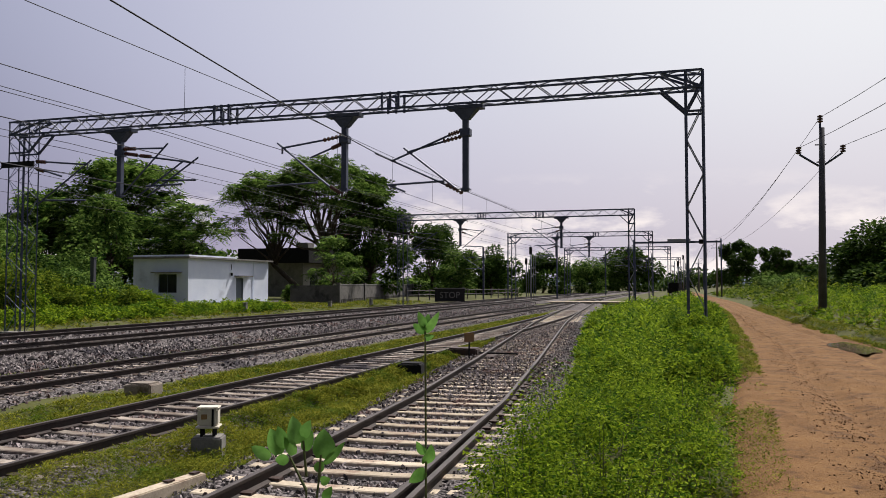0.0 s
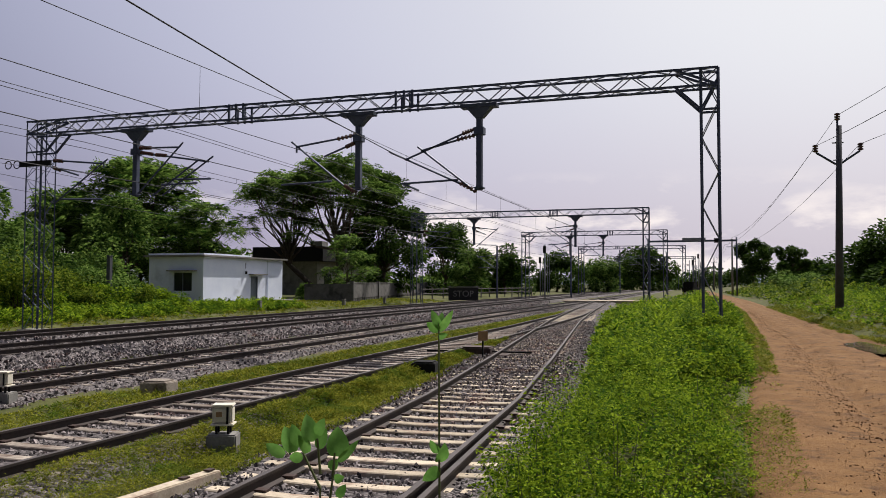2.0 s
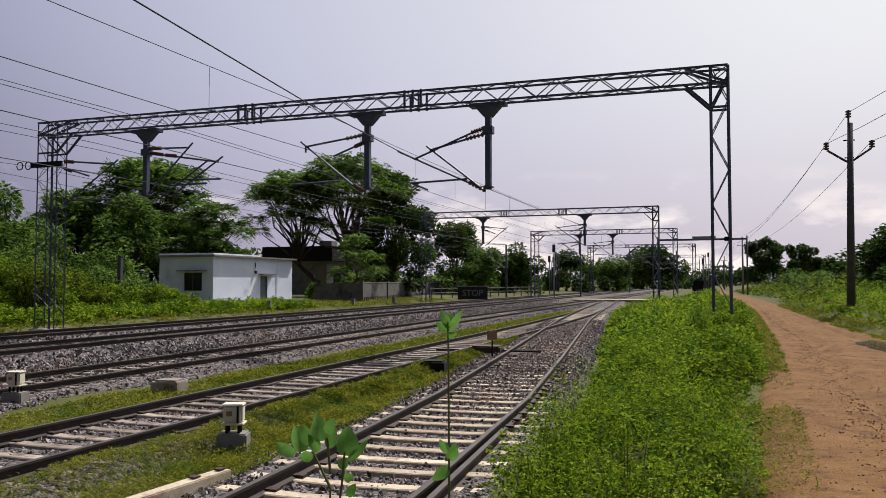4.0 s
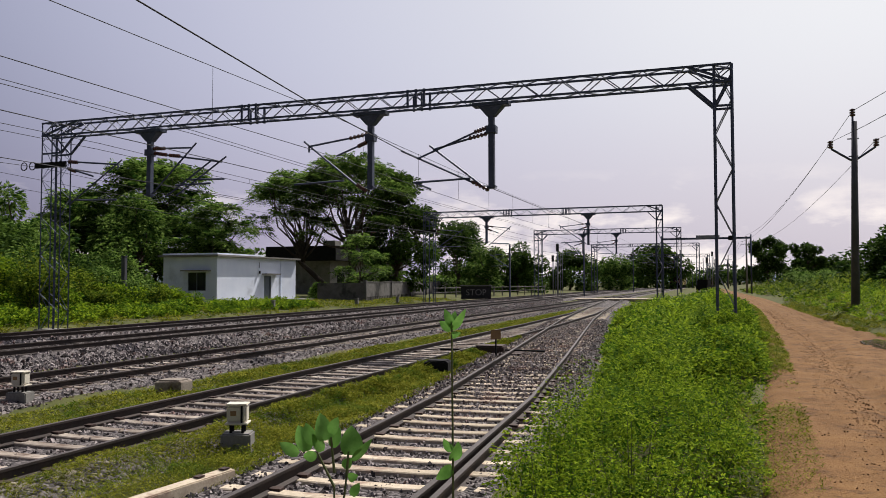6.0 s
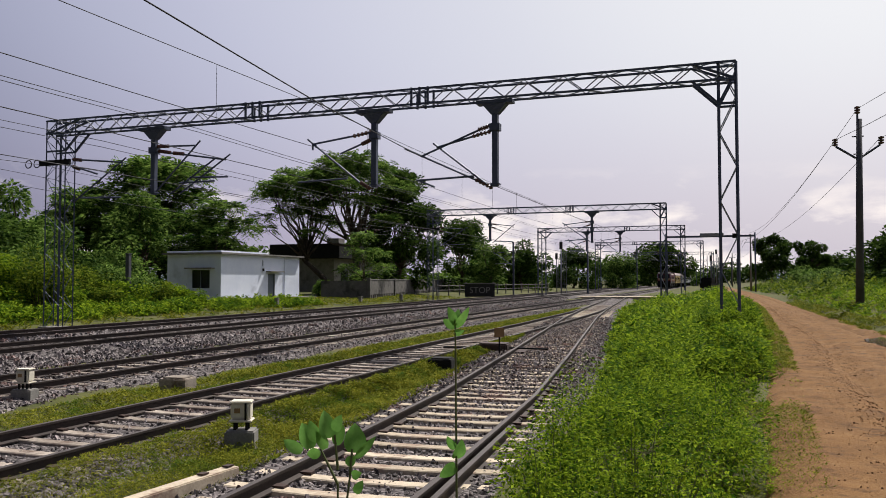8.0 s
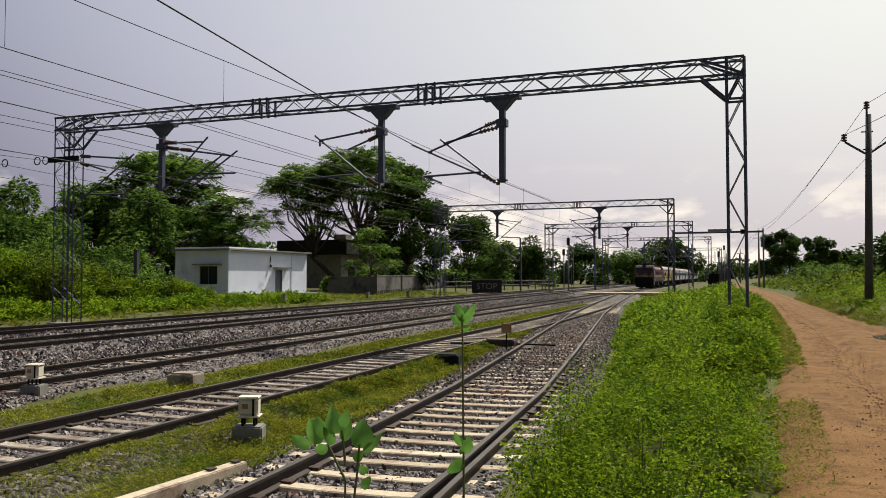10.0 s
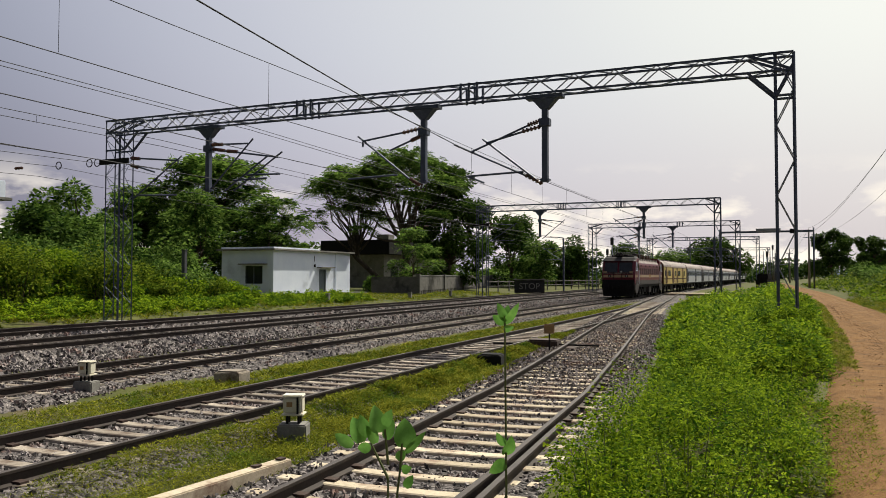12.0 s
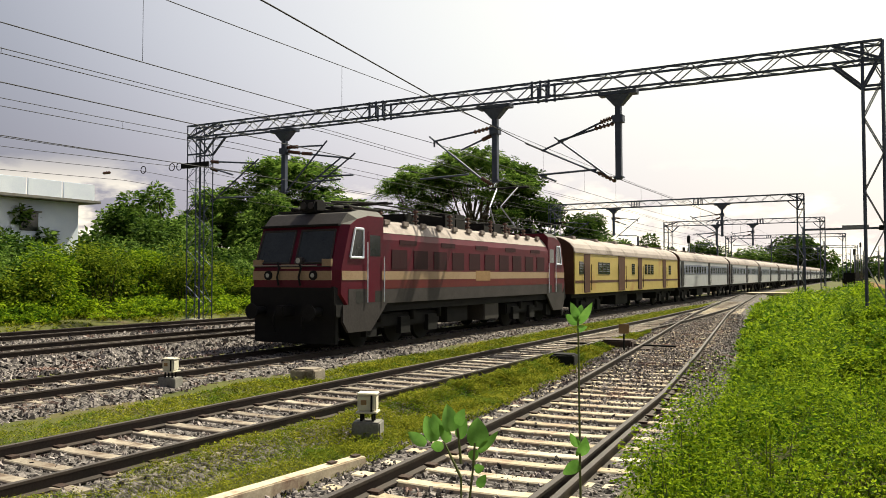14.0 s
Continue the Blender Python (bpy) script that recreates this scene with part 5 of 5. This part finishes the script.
CROWN = 1.57 - height(-1.066, 2.034)
sapling(-1.066, 2.034, 0, "young plant with large round pale-green leaves in the bank weeds",
        [((0.01, 0, -0.1), tuple(ACROSS * 0.02 + Vector((0, 0, CROWN - 0.1)))), (tuple(ACROSS * 0.02 + Vector((0, 0, CROWN - 0.1))), tuple(ACROSS * -0.03 + Vector((0, 0, CROWN)))),
         ((0.03, 0, CROWN - 0.3), tuple(ACROSS * 0.055 + Vector((0, 0, CROWN - 0.07)))), (tuple(ACROSS * 0.055 + Vector((0, 0, CROWN - 0.07))), tuple(ACROSS * 0.06 + Vector((0, 0, CROWN)))),
         (tuple(ACROSS * 0.02 + Vector((0, 0, CROWN - 0.06))), tuple(ACROSS * 0.01 + Vector((0, 0, CROWN + 0.04))))],
        [(tuple(ACROSS * a + Vector((0, 0, CROWN + b))), tuple(ACROSS * (c - a) + Vector((0.4, -0.8, 0)) * 0.012 * ((k % 3) - 1) + Vector((0, 0, e - b))), math.hypot(c - a, e - b) * 1.19, w * 1.45)
         for k, (a, b, c, e, w) in enumerate(FAN)], 1)
T = 1.58
sapling(-0.85, 2.5, 1.94, "slender tall sapling with a few pale leaves beside the siding",
        [((0.0, 0, -0.1), (0.005, 0, 0.8)), ((0.005, 0, 0.8), (0.0, 0, T))],
        [((0, 0, T - 0.02), (-0.3, -0.3, 1), 0.075, 0.034), ((0, 0, T - 0.03), (0.8, -0.2, 0.9), 0.1, 0.034), ((0, 0, T - 0.03), (-0.8, -0.2, 0.5), 0.06, 0.036), ((0, 0, T - 0.05), (0.7, -0.5, 0.2), 0.05, 0.028), ((0, 0, T - 0.02), (0.1, 0.4, 1), 0.07, 0.03),
         ((0, 0, 1.12), (0.5, -0.4, 0.8), 0.09, 0.055), ((0, 0, 1.1), (-0.5, -0.4, -0.5), 0.08, 0.05), ((0, 0, 1.15), (-0.3, -0.3, 0.5), 0.06, 0.035)], 2)

# far low hills that close the horizon, their haze painted into the colour
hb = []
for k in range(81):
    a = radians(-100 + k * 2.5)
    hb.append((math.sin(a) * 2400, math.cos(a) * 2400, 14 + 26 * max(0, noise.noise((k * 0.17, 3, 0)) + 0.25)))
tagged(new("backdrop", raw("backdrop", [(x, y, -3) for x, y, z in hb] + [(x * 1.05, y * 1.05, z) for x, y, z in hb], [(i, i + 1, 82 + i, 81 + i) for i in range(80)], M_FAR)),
       "low hills on the horizon, distance haze painted in as pale blue-green", "hills", kind="structure")


# ---- the train ----
BODY_W = 1.52


def wheelset(parent, y, r=0.54, g=0.87):
    w = part("wheelset", bar(bmesh.new(), (-g, y, r), (g, y, r), 0.08, 8), M_DARK, parent)
    for s in (-1, 1):
        part("wheel", bar(bmesh.new(), (s * (g - 0.07), y, r), (s * (g + 0.07), y, r), r, 20), M_DARK, w)


def bogie(parent, y, axles, depth=0.55):
    b = part("bogie", boxed(-1.25, 1.25, y + axles[0] - 0.7, y + axles[-1] + 0.7, 0.5, 0.95, 0.05), M_DARK, parent)
    for s in (-1, 1):
        for a in axles:
            part("axle_box", boxed(s * 1.28 - 0.09, s * 1.28 + 0.09, y + a - 0.28, y + a + 0.28, 0.3, 0.8), M_DARK, b)
            part("spring", bar(bmesh.new(), (s * 1.3, y + a + 0.5, 0.7), (s * 1.3, y + a + 0.5, 1.15), 0.1, 8), M_DARK, b)
    for a in axles:
        wheelset(parent, y + a)


def loco():
    """Electric locomotive; its nose at y = 0, its length along +y."""
    t = empty("locomotive", pose(TRACK_X["C"], 0, 0), "red electric locomotive with a cream stripe pulling the train", "locomotive")
    L, W = 17.9, BODY_W
    prof = [(-W, 1.25), (W, 1.25), (W, 3.1), (W - 0.06, 3.3), (W - 0.3, 3.62), (0.7, 3.75), (-0.7, 3.75), (-W + 0.3, 3.62), (-W + 0.06, 3.3), (-W, 3.1)]
    body = part("body", prism([(x, z) for x, z in prof[:4]] + [(-W + 0.06, 3.3), (-W, 3.1)], 2.3, L - 2.3), M_RED, t)
    part("roof", prism([(W - 0.05, 3.3), (W - 0.3, 3.62), (0.7, 3.75), (-0.7, 3.75), (-W + 0.3, 3.62), (-W + 0.05, 3.3)], 2.3, L - 2.3), M_ROOF, t, "dusty pale roof")
    # cabs: raked windscreen above a raked-in nose
    for y0, s in ((0.0, 1), (L, -1)):
        Y = lambda v: y0 + s * v
        out = [(2.3, 1.25), (0.3, 1.25), (0.0, 1.55), (0.0, 2.2), (0.42, 3.45), (0.75, 3.78), (1.3, 3.9), (2.3, 3.9)]
        bm = bmesh.new()
        rings = []
        for x, k in ((-W, 0), (-W + 0.18, 1), (W - 0.18, 1), (W, 0)):
            rings.append([bm.verts.new((x, Y(v if k else v + (0.22 if v < 2 else 0)), z - (0.0 if k else (0.16 if z > 3.5 else 0)))) for v, z in out])
        for a, b in zip(rings, rings[1:]):
            for i in range(len(out)):
                j = (i + 1) % len(out)
                bm.faces.new((a[i], a[j], b[j], b[i]))
        bm.faces.new(rings[0])
        bm.faces.new(rings[-1][::-1])
        bmesh.ops.recalc_face_normals(bm, faces=bm.faces)
        cab = part("cab", bm, M_RED, t, "red driver's cab with a dark roof")
        cab.data.materials.append(M_LGREY)
        for p in cab.data.polygons:
            p.material_index = int(p.normal.z > 0.5)
        ws = bmesh.new()
        fr = bmesh.new()
        for sx in (-1, 1):
            a, b = sx * 0.1, sx * 1.28
            lo, hi = 2.4, 3.3
            yl, yh = 0.067 - 0.012, 0.37 - 0.012
            q = [(a, Y(yl), lo), (b, Y(yl), lo), (b * 0.97, Y(yh), hi), (a, Y(yh), hi)]
            vs = [ws.verts.new(v) for v in q] + [ws.verts.new((x, yy + s * 0.03, z)) for x, yy, z in q]
            for f in ((0, 1, 2, 3), (7, 6, 5, 4), (0, 4, 5, 1), (1, 5, 6, 2), (2, 6, 7, 3), (3, 7, 4, 0)):
                ws.faces.new([vs[i] for i in f])
            for i in range(4):
                bar(fr, q[i], q[(i + 1) % 4], 0.03, 6)
        bmesh.ops.recalc_face_normals(ws, faces=ws.faces)
        win = part("windscreen", ws, M_DGLASS, cab, "dark two-pane windscreen")
        part("window_frame", fr, M_LGREY, win)
        part("stripe", boxed(-W + 0.16, W - 0.16, min(Y(-0.012), Y(0.1)), max(Y(-0.012), Y(0.1)), 1.93, 2.18), M_CREAM, cab, "cream stripe")
        part("nose_plate", boxed(-0.35, 0.35, min(Y(-0.005), Y(0.1)), max(Y(-0.005), Y(0.1)), 2.24, 2.36), M_CREAM, cab)
        part("handrail", bars([((-1.3, Y(0.0), 2.3), (1.3, Y(0.0), 2.3))], 0.018, 6), M_LGREY, cab)
        for sx in (-1, 1):
            h = part("headlight", bar(bmesh.new(), (sx * 0.78, Y(-0.06), 2.06), (sx * 0.78, Y(0.08), 2.06), 0.13, 12), M_DARK, cab)
            part("lens", bar(bmesh.new(), (sx * 0.78, Y(-0.075), 2.06), (sx * 0.78, Y(-0.062), 2.06), 0.06, 12), M_LAMP, h)
            bf = part("buffer", bar(bmesh.new(), (sx * 0.98, Y(0.25), 1.08), (sx * 0.98, Y(-0.45), 1.08), 0.12, 12), M_DARK, t)
            part("buffer_plate", bar(bmesh.new(), (sx * 0.98, Y(-0.45), 1.08), (sx * 0.98, Y(-0.5), 1.08), 0.21, 16), M_DARK, bf)
            part("corner_plate", boxed(sx * 1.2 - 0.15, sx * 1.2 + 0.15, min(Y(-0.014), Y(0.08)), max(Y(-0.014), Y(0.08)), 2.3, 2.5), M_CREAM, cab)
            # side of the cab
            x = sx * W
            part("stripe", boxed(x - 0.012, x + 0.012, min(Y(0.25), Y(2.32)), max(Y(0.25), Y(2.32)), 1.93, 2.18), M_CREAM, cab)
            part("skirt", boxed(x - 0.011, x + 0.011, min(Y(0.55), Y(2.3)), max(Y(0.55), Y(2.3)), 1.25, 1.68), M_LGREY, cab, "grey lower panel")
            sw = bmesh.new()
            q = [(x + sx * 0.012, Y(0.62), 2.55), (x + sx * 0.012, Y(1.25), 2.55), (x + sx * 0.012, Y(1.25), 3.35), (x + sx * 0.012, Y(0.85), 3.35)]
            vs = [sw.verts.new(v) for v in q] + [sw.verts.new((v[0] - sx * 0.04, v[1], v[2])) for v in q]
            for f in ((0, 1, 2, 3), (7, 6, 5, 4), (0, 4, 5, 1), (1, 5, 6, 2), (2, 6, 7, 3), (3, 7, 4, 0)):
                sw.faces.new([vs[i] for i in f])
            bmesh.ops.recalc_face_normals(sw, faces=sw.faces)
            wn_ = part("side_window", sw, M_DGLASS, cab)
            part("window_frame", bars([(q[i], q[(i + 1) % 4]) for i in range(4)], 0.035, 6), M_WHITE, wn_, "white window frame")
            d = part("cab_door", boxed(x - 0.014, x + 0.014, min(Y(1.5), Y(2.2)), max(Y(1.5), Y(2.2)), 1.3, 3.3), M_RED, cab)
            part("door_window", boxed(x - 0.018, x + 0.018, min(Y(1.58), Y(2.12)), max(Y(1.58), Y(2.12)), 2.6, 3.2), M_DGLASS, d)
            part("grab_rail", bars([((x + sx * 0.05, Y(1.42), 1.3), (x + sx * 0.05, Y(1.42), 3.0)), ((x + sx * 0.05, Y(2.28), 1.3), (x + sx * 0.05, Y(2.28), 2.6))], 0.018, 6), M_WHITE, cab)
            for v in (0.9, 1.85):
                part("step_hole", boxed(x - 0.016, x + 0.016, min(Y(v), Y(v + 0.35)), max(Y(v), Y(v + 0.35)), 1.3, 1.62), M_BLACK, cab)
            st = bmesh.new()
            ends = [[st.verts.new((x - 0.03 * sx + dx, Y(v), z)) for v, z in ((0.3, 1.26), (2.5, 1.26), (2.25, 1.02), (1.65, 0.5), (0.55, 0.5), (0.3, 0.8))] for dx in (-0.04, 0.04)]
            st.faces.new(ends[0])
            st.faces.new(ends[1][::-1])
            for i in range(6):
                st.faces.new((ends[0][i], ends[0][(i + 1) % 6], ends[1][(i + 1) % 6], ends[1][i]))
            bmesh.ops.recalc_face_normals(st, faces=st.faces)
            part("step_panel", st, M_LGREY, t, "grey step panel below the cab")
        part("apron", boxed(-1.46, 1.46, min(Y(-0.02), Y(0.5)), max(Y(-0.02), Y(0.5)), 1.2, 1.76, 0.03), M_DARK, t, "black lower nose")
        part("cattle_guard", boxed(-1.4, 1.4, min(Y(0.1), Y(0.3)), max(Y(0.1), Y(0.3)), 0.2, 0.95, 0.03), M_DARK, t, "black cattle guard")
        part("front_beam", boxed(-1.5, 1.5, min(Y(0.0), Y(0.4)), max(Y(0.0), Y(0.4)), 0.92, 1.3, 0.03), M_DARK, t)
        cp = bmesh.new()
        box(cp, -0.14, 0.14, min(Y(-0.5), Y(0.2)), max(Y(-0.5), Y(0.2)), 0.95, 1.25, 0.04)
        for sx in (-0.5, 0.5):
            tube(cp, [(sx, Y(0.0), 1.15), (sx, Y(-0.15), 0.85), (sx * 0.9, Y(-0.12), 0.5)], 0.035, 6)
        part("coupler", cp, M_DARK, t)
        for hx in (-0.45, 0.3):
            part("hose", tube(bmesh.new(), [(hx, Y(-0.03), 2.42), (hx + 0.1, Y(-0.09), 2.25), (hx + 0.02, Y(-0.08), 2.0), (hx + 0.06, Y(-0.06), 1.78)], 0.028, 6), M_DARK, cab, "thin dark jumper hose")
        ml = part("middle_lamp", bar(bmesh.new(), (0.3, Y(-0.08), 2.46), (0.3, Y(0.08), 2.46), 0.11, 12), M_LGREY, cab, "round grey lamp")
        part("lens", bar(bmesh.new(), (0.3, Y(-0.095), 2.46), (0.3, Y(-0.082), 2.46), 0.075, 12), M_LAMP, ml)
        part("visor", boxed(-1.36, 1.36, min(Y(0.3), Y(0.7)), max(Y(0.3), Y(0.7)), 3.4, 3.46, 0.01), M_DARK, cab, "dark visor over the windscreen")
        part("nose_rail", bars([((-1.35, Y(-0.03), 2.33), (0.9, Y(-0.03), 2.33))], 0.014, 6), M_ROOF, cab)
        part("cab_roof", boxed(-1.32, 1.32, min(Y(1.0), Y(2.3)), max(Y(1.0), Y(2.3)), 3.86, 3.925, 0.02), M_LGREY, cab, "dark grey cab roof")
        hl = part("roof_headlight", boxed(-0.3, 0.3, min(Y(0.7), Y(1.2)), max(Y(0.7), Y(1.2)), 3.84, 4.2, 0.06), M_DARK, t)
        for sx in (-0.13, 0.13):
            part("lens", bar(bmesh.new(), (sx, Y(0.67), 4.03), (sx, Y(0.71), 4.03), 0.1, 12), M_LGREY, hl)
        part("horn", bars([((-0.7, Y(0.9), 3.95), (-0.7, Y(1.4), 4.02)), ((0.7, Y(0.9), 3.95), (0.7, Y(1.4), 4.02))], 0.06, 8), M_DARK, t)
    for sx in (-1, 1):
        x = sx * W
        part("stripe", boxed(x - 0.012, x + 0.012, 2.32, L - 2.32, 1.93, 2.18), M_CREAM, body, "cream stripe")
        part("skirt", boxed(x - 0.011, x + 0.011, 2.3, L - 2.3, 1.25, 1.66), M_LGREY, body, "grey lower band")
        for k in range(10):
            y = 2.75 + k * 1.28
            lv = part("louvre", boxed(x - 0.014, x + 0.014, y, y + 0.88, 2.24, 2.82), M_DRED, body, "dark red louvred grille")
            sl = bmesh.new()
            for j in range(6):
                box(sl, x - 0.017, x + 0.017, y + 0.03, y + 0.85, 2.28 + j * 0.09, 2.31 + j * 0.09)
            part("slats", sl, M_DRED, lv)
        for k in range(5):
            part("vent", boxed(x - 0.013, x + 0.013, 3.2 + k * 2.6, 4.2 + k * 2.6, 2.98, 3.12), M_DRED, body)
        part("name_plate", boxed(x - 0.018, x + 0.018, 8.4, 9.6, 1.86, 2.22), M_ORANGE, body)
        part("rust_band", boxed(x - 0.01, x + 0.01, 2.31, L - 2.31, 1.67, 1.92), M_RUSTRED, body, "duller orange-red band under the stripe")
        hump = boxed(sx * 1.3 - 0.05, sx * 1.3 + 0.05, -0.16, 0.16, 3.56, 3.72, 0.02)
        first_hump = part("roof_lug", hump, M_ROOF, t)
        first_hump.location.y = 2.8
        for k in range(1, 12):
            part("roof_lug", first_hump.data, None, t).location.y = 2.8 + k * 1.1
    bogie(t, 3.6, (-1.7, 0.2, 1.9))
    bogie(t, L - 3.6, (-1.9, -0.2, 1.7))
    part("equipment_box", boxed(-1.25, 1.25, 6.7, 8.3, 0.45, 1.2, 0.04), M_DARK, t)
    part("equipment_box", boxed(-1.38, 1.38, 9.4, 10.7, 0.4, 1.2, 0.04), M_LGREY, t, "grey underfloor box")
    part("underframe", boxed(-1.42, 1.42, 0.6, L - 0.6, 1.0, 1.25), M_DARK, t)
    for y, w, h in ((5.2, 0.5, 0.35), (7.6, 0.7, 0.5), (9.0, 0.4, 0.6), (11.0, 0.6, 0.35), (12.4, 0.4, 0.45)):
        part("roof_equipment", boxed(-w, w, y, y + 0.8, 3.7, 3.74 + h, 0.03), M_DARK, t, "dark switchgear on the roof")
        part("roof_bushing", insulator(bmesh.new(), (0.9, y, 3.6), (0.9, y, 4.2), 0.1, 4), M_INSUL, t)
    part("roof_cable", bars([((-0.6, 3.2, 4.05), (-0.6, 14.5, 4.05)), ((0.6, 3.2, 4.12), (0.6, 14.5, 4.12)), ((0.9, 3.0, 4.2), (0.9, 8.0, 4.2))], 0.025, 5), M_DARK, t)
    # pantographs: the front one folded, the rear one raised
    for y, up in ((2.6, 0), (14.0, 1)):
        z0, zk, zt = 4.05, (4.2, 4.95)[up], (4.3, 5.9)[up]
        pb = part("pantograph", bars([((-0.7, y - 0.9, z0), (0.7, y - 0.9, z0)), ((-0.7, y + 0.9, z0), (0.7, y + 0.9, z0)), ((-0.7, y - 0.9, z0), (-0.7, y + 0.9, z0)), ((0.7, y - 0.9, z0), (0.7, y + 0.9, z0))], 0.04, 6), M_DARK, t)
        part("arm", bars([((sx * 0.5, y + 0.6, z0), (sx * 0.25, y - (0.6 if up else 1.1), zk)) for sx in (-1, 1)] + [((sx * 0.25, y - (0.6 if up else 1.1), zk), (sx * 0.5, y + (0.7 if up else 0.9), zt)) for sx in (-1, 1)], 0.03, 6), (M_DARK, M_GALV)[up], pb)
        part("collector_head", bars([((-0.9, y + (0.7 if up else 0.9), zt), (0.9, y + (0.7 if up else 0.9), zt)), ((-0.9, y + (1.0 if up else 1.2), zt), (0.9, y + (1.0 if up else 1.2), zt))], 0.035, 6), M_DARK, pb)
        for sx in (-1, 1):
            for dy in (-0.8, 0.8):
                part("insulator", insulator(bmesh.new(), (sx * 0.7, y + dy, 3.66), (sx * 0.7, y + dy, 4.04), 0.09, 3), M_INSUL, pb)
    return t


def coach(y_len, body_mat, band_mat, label, van=False):
    t = empty("railway_coach", pose(TRACK_X["C"], 0, 0), label, "railway coach", "coaches of the train")
    L, W = y_len, 1.6
    arc = [(W * math.cos(a), 3.15 + 0.85 * math.sin(a)) for a in (radians(v) for v in range(0, 181, 15))]
    part("shell", prism([(-W, 1.15), (W, 1.15), (W, 3.15), (-W, 3.15)], 0.25, L - 0.25), body_mat, t)
    part("roof", prism(arc, 0.25, L - 0.25), M_ROOF, t, "curved dusty roof")
    for y in (0.25, L - 0.25):
        e = part("end_wall", prism([(-W + 0.05, 1.15), (W - 0.05, 1.15)] + [(x * 0.97, z - 0.01) for x, z in arc], y - 0.02, y + 0.02), M_MAROON, t, "brown end wall")
        s = -1 if y < 1 else 1
        part("gangway", boxed(-0.55, 0.55, min(y, y + s * 0.42), max(y, y + s * 0.42), 1.2, 3.3, 0.03), M_DARK, e)
        part("buffer", bars([((sx * 0.98, y, 1.08), (sx * 0.98, y + s * 0.45, 1.08)) for sx in (-1, 1)], 0.15, 10), M_DARK, t)
    for sx in (-1, 1):
        x = sx * W
        part("band", boxed(x - 0.01, x + 0.01, 0.3, L - 0.3, 1.68, 1.8) if van else boxed(x - 0.01, x + 0.01, 0.3, L - 0.3, 2.1, 2.85), band_mat, t)
        part("gutter", boxed(x - 0.03, x + 0.03, 0.26, L - 0.26, 3.12, 3.18), M_ROOF, t)
        for y in ((1.6, 7.6, 11.8, 18.2) if van else (0.5, L - 1.5, L / 2)):
            w = 1.3 if van and y in (7.6,) else 0.95
            d = part("door", boxed(x - 0.016, x + 0.016, y, y + w, 1.2, 3.1), M_MAROON if van else M_DARK, t, "dark sliding door" if van else "dark doorway")
            for yy in (y - 0.1, y + w + 0.1):
                part("handrail", bars([((x + sx * 0.05, yy, 1.3), (x + sx * 0.05, yy, 2.6))], 0.02, 5), M_DARK, d)
        wy = (0.9, 3.9, 4.6, 5.3, 10.4, 13.4, 14.2, 15.0, 20.0) if van else [2.1 + k * (L - 4.6) / 17 for k in range(18) if not 8 <= k <= 9]
        for y in wy:
            w = part("window", boxed(x - 0.018, x + 0.018, y, y + 0.62, 2.1 if van else 2.2, 2.72), M_DGLASS, t, "dark barred window")
            part("bars", bars([((x + sx * 0.02, y, 2.25 + k * 0.12), (x + sx * 0.02, y + 0.62, 2.25 + k * 0.12)) for k in range(4)], 0.012, 4), M_GALV, w)
    for k in range(6):
        part("roof_vent", boxed(-0.9, 0.9, 2 + k * (L - 4.5) / 5, 2.5 + k * (L - 4.5) / 5, 3.86, 4.02, 0.03), M_ROOF, t)
    part("underframe", boxed(-1.4, 1.4, 0.3, L - 0.3, 0.95, 1.15), M_DARK, t)
    part("battery_box", boxed(-1.3, 1.3, 8.0, 10.5, 0.4, 0.95, 0.03), M_DARK, t)
    part("battery_box", boxed(-1.3, 1.3, 12.5, 14.0, 0.5, 0.95, 0.03), M_DARK, t)
    bogie(t, 3.4, (-1.3, 1.3))
    bogie(t, L - 3.4, (-1.3, 1.3))
    return t


LOCO_LEN, COACH = 18.4, 23.6
TRAIN = [(loco(), 0.0)]
TRAIN.append((coach(COACH - 0.5, M_YELLOW, M_MAROON, "yellow luggage van with brown doors behind the locomotive", True), LOCO_LEN + 0.3))
first = coach(COACH - 0.5, M_SILVER, M_BAND, "grey passenger coach with a dark window band")
TRAIN.append((first, LOCO_LEN + 0.3 + COACH))
for k in range(2, 13):
    TRAIN.append((copy_thing(first, pose(TRACK_X["C"], 0, 0)), LOCO_LEN + 0.3 + COACH * k))


def motions():
    """The train runs in along its straight track at about thirty metres a second."""
    nose = [(0, 443.0), (5.0, 289.5), (8.5, 181.5), (10.5, 119.6), (11, 104.1), (11.5, 88.8), (12, 73.6), (12.5, 58.8), (13, 44.3), (13.5, 30.5), (14, 17.1)]
    for thing, behind in TRAIN:
        walk(thing, [(t, pose(TRACK_X["C"], y + behind, 0)) for t, y in nose])


motions()
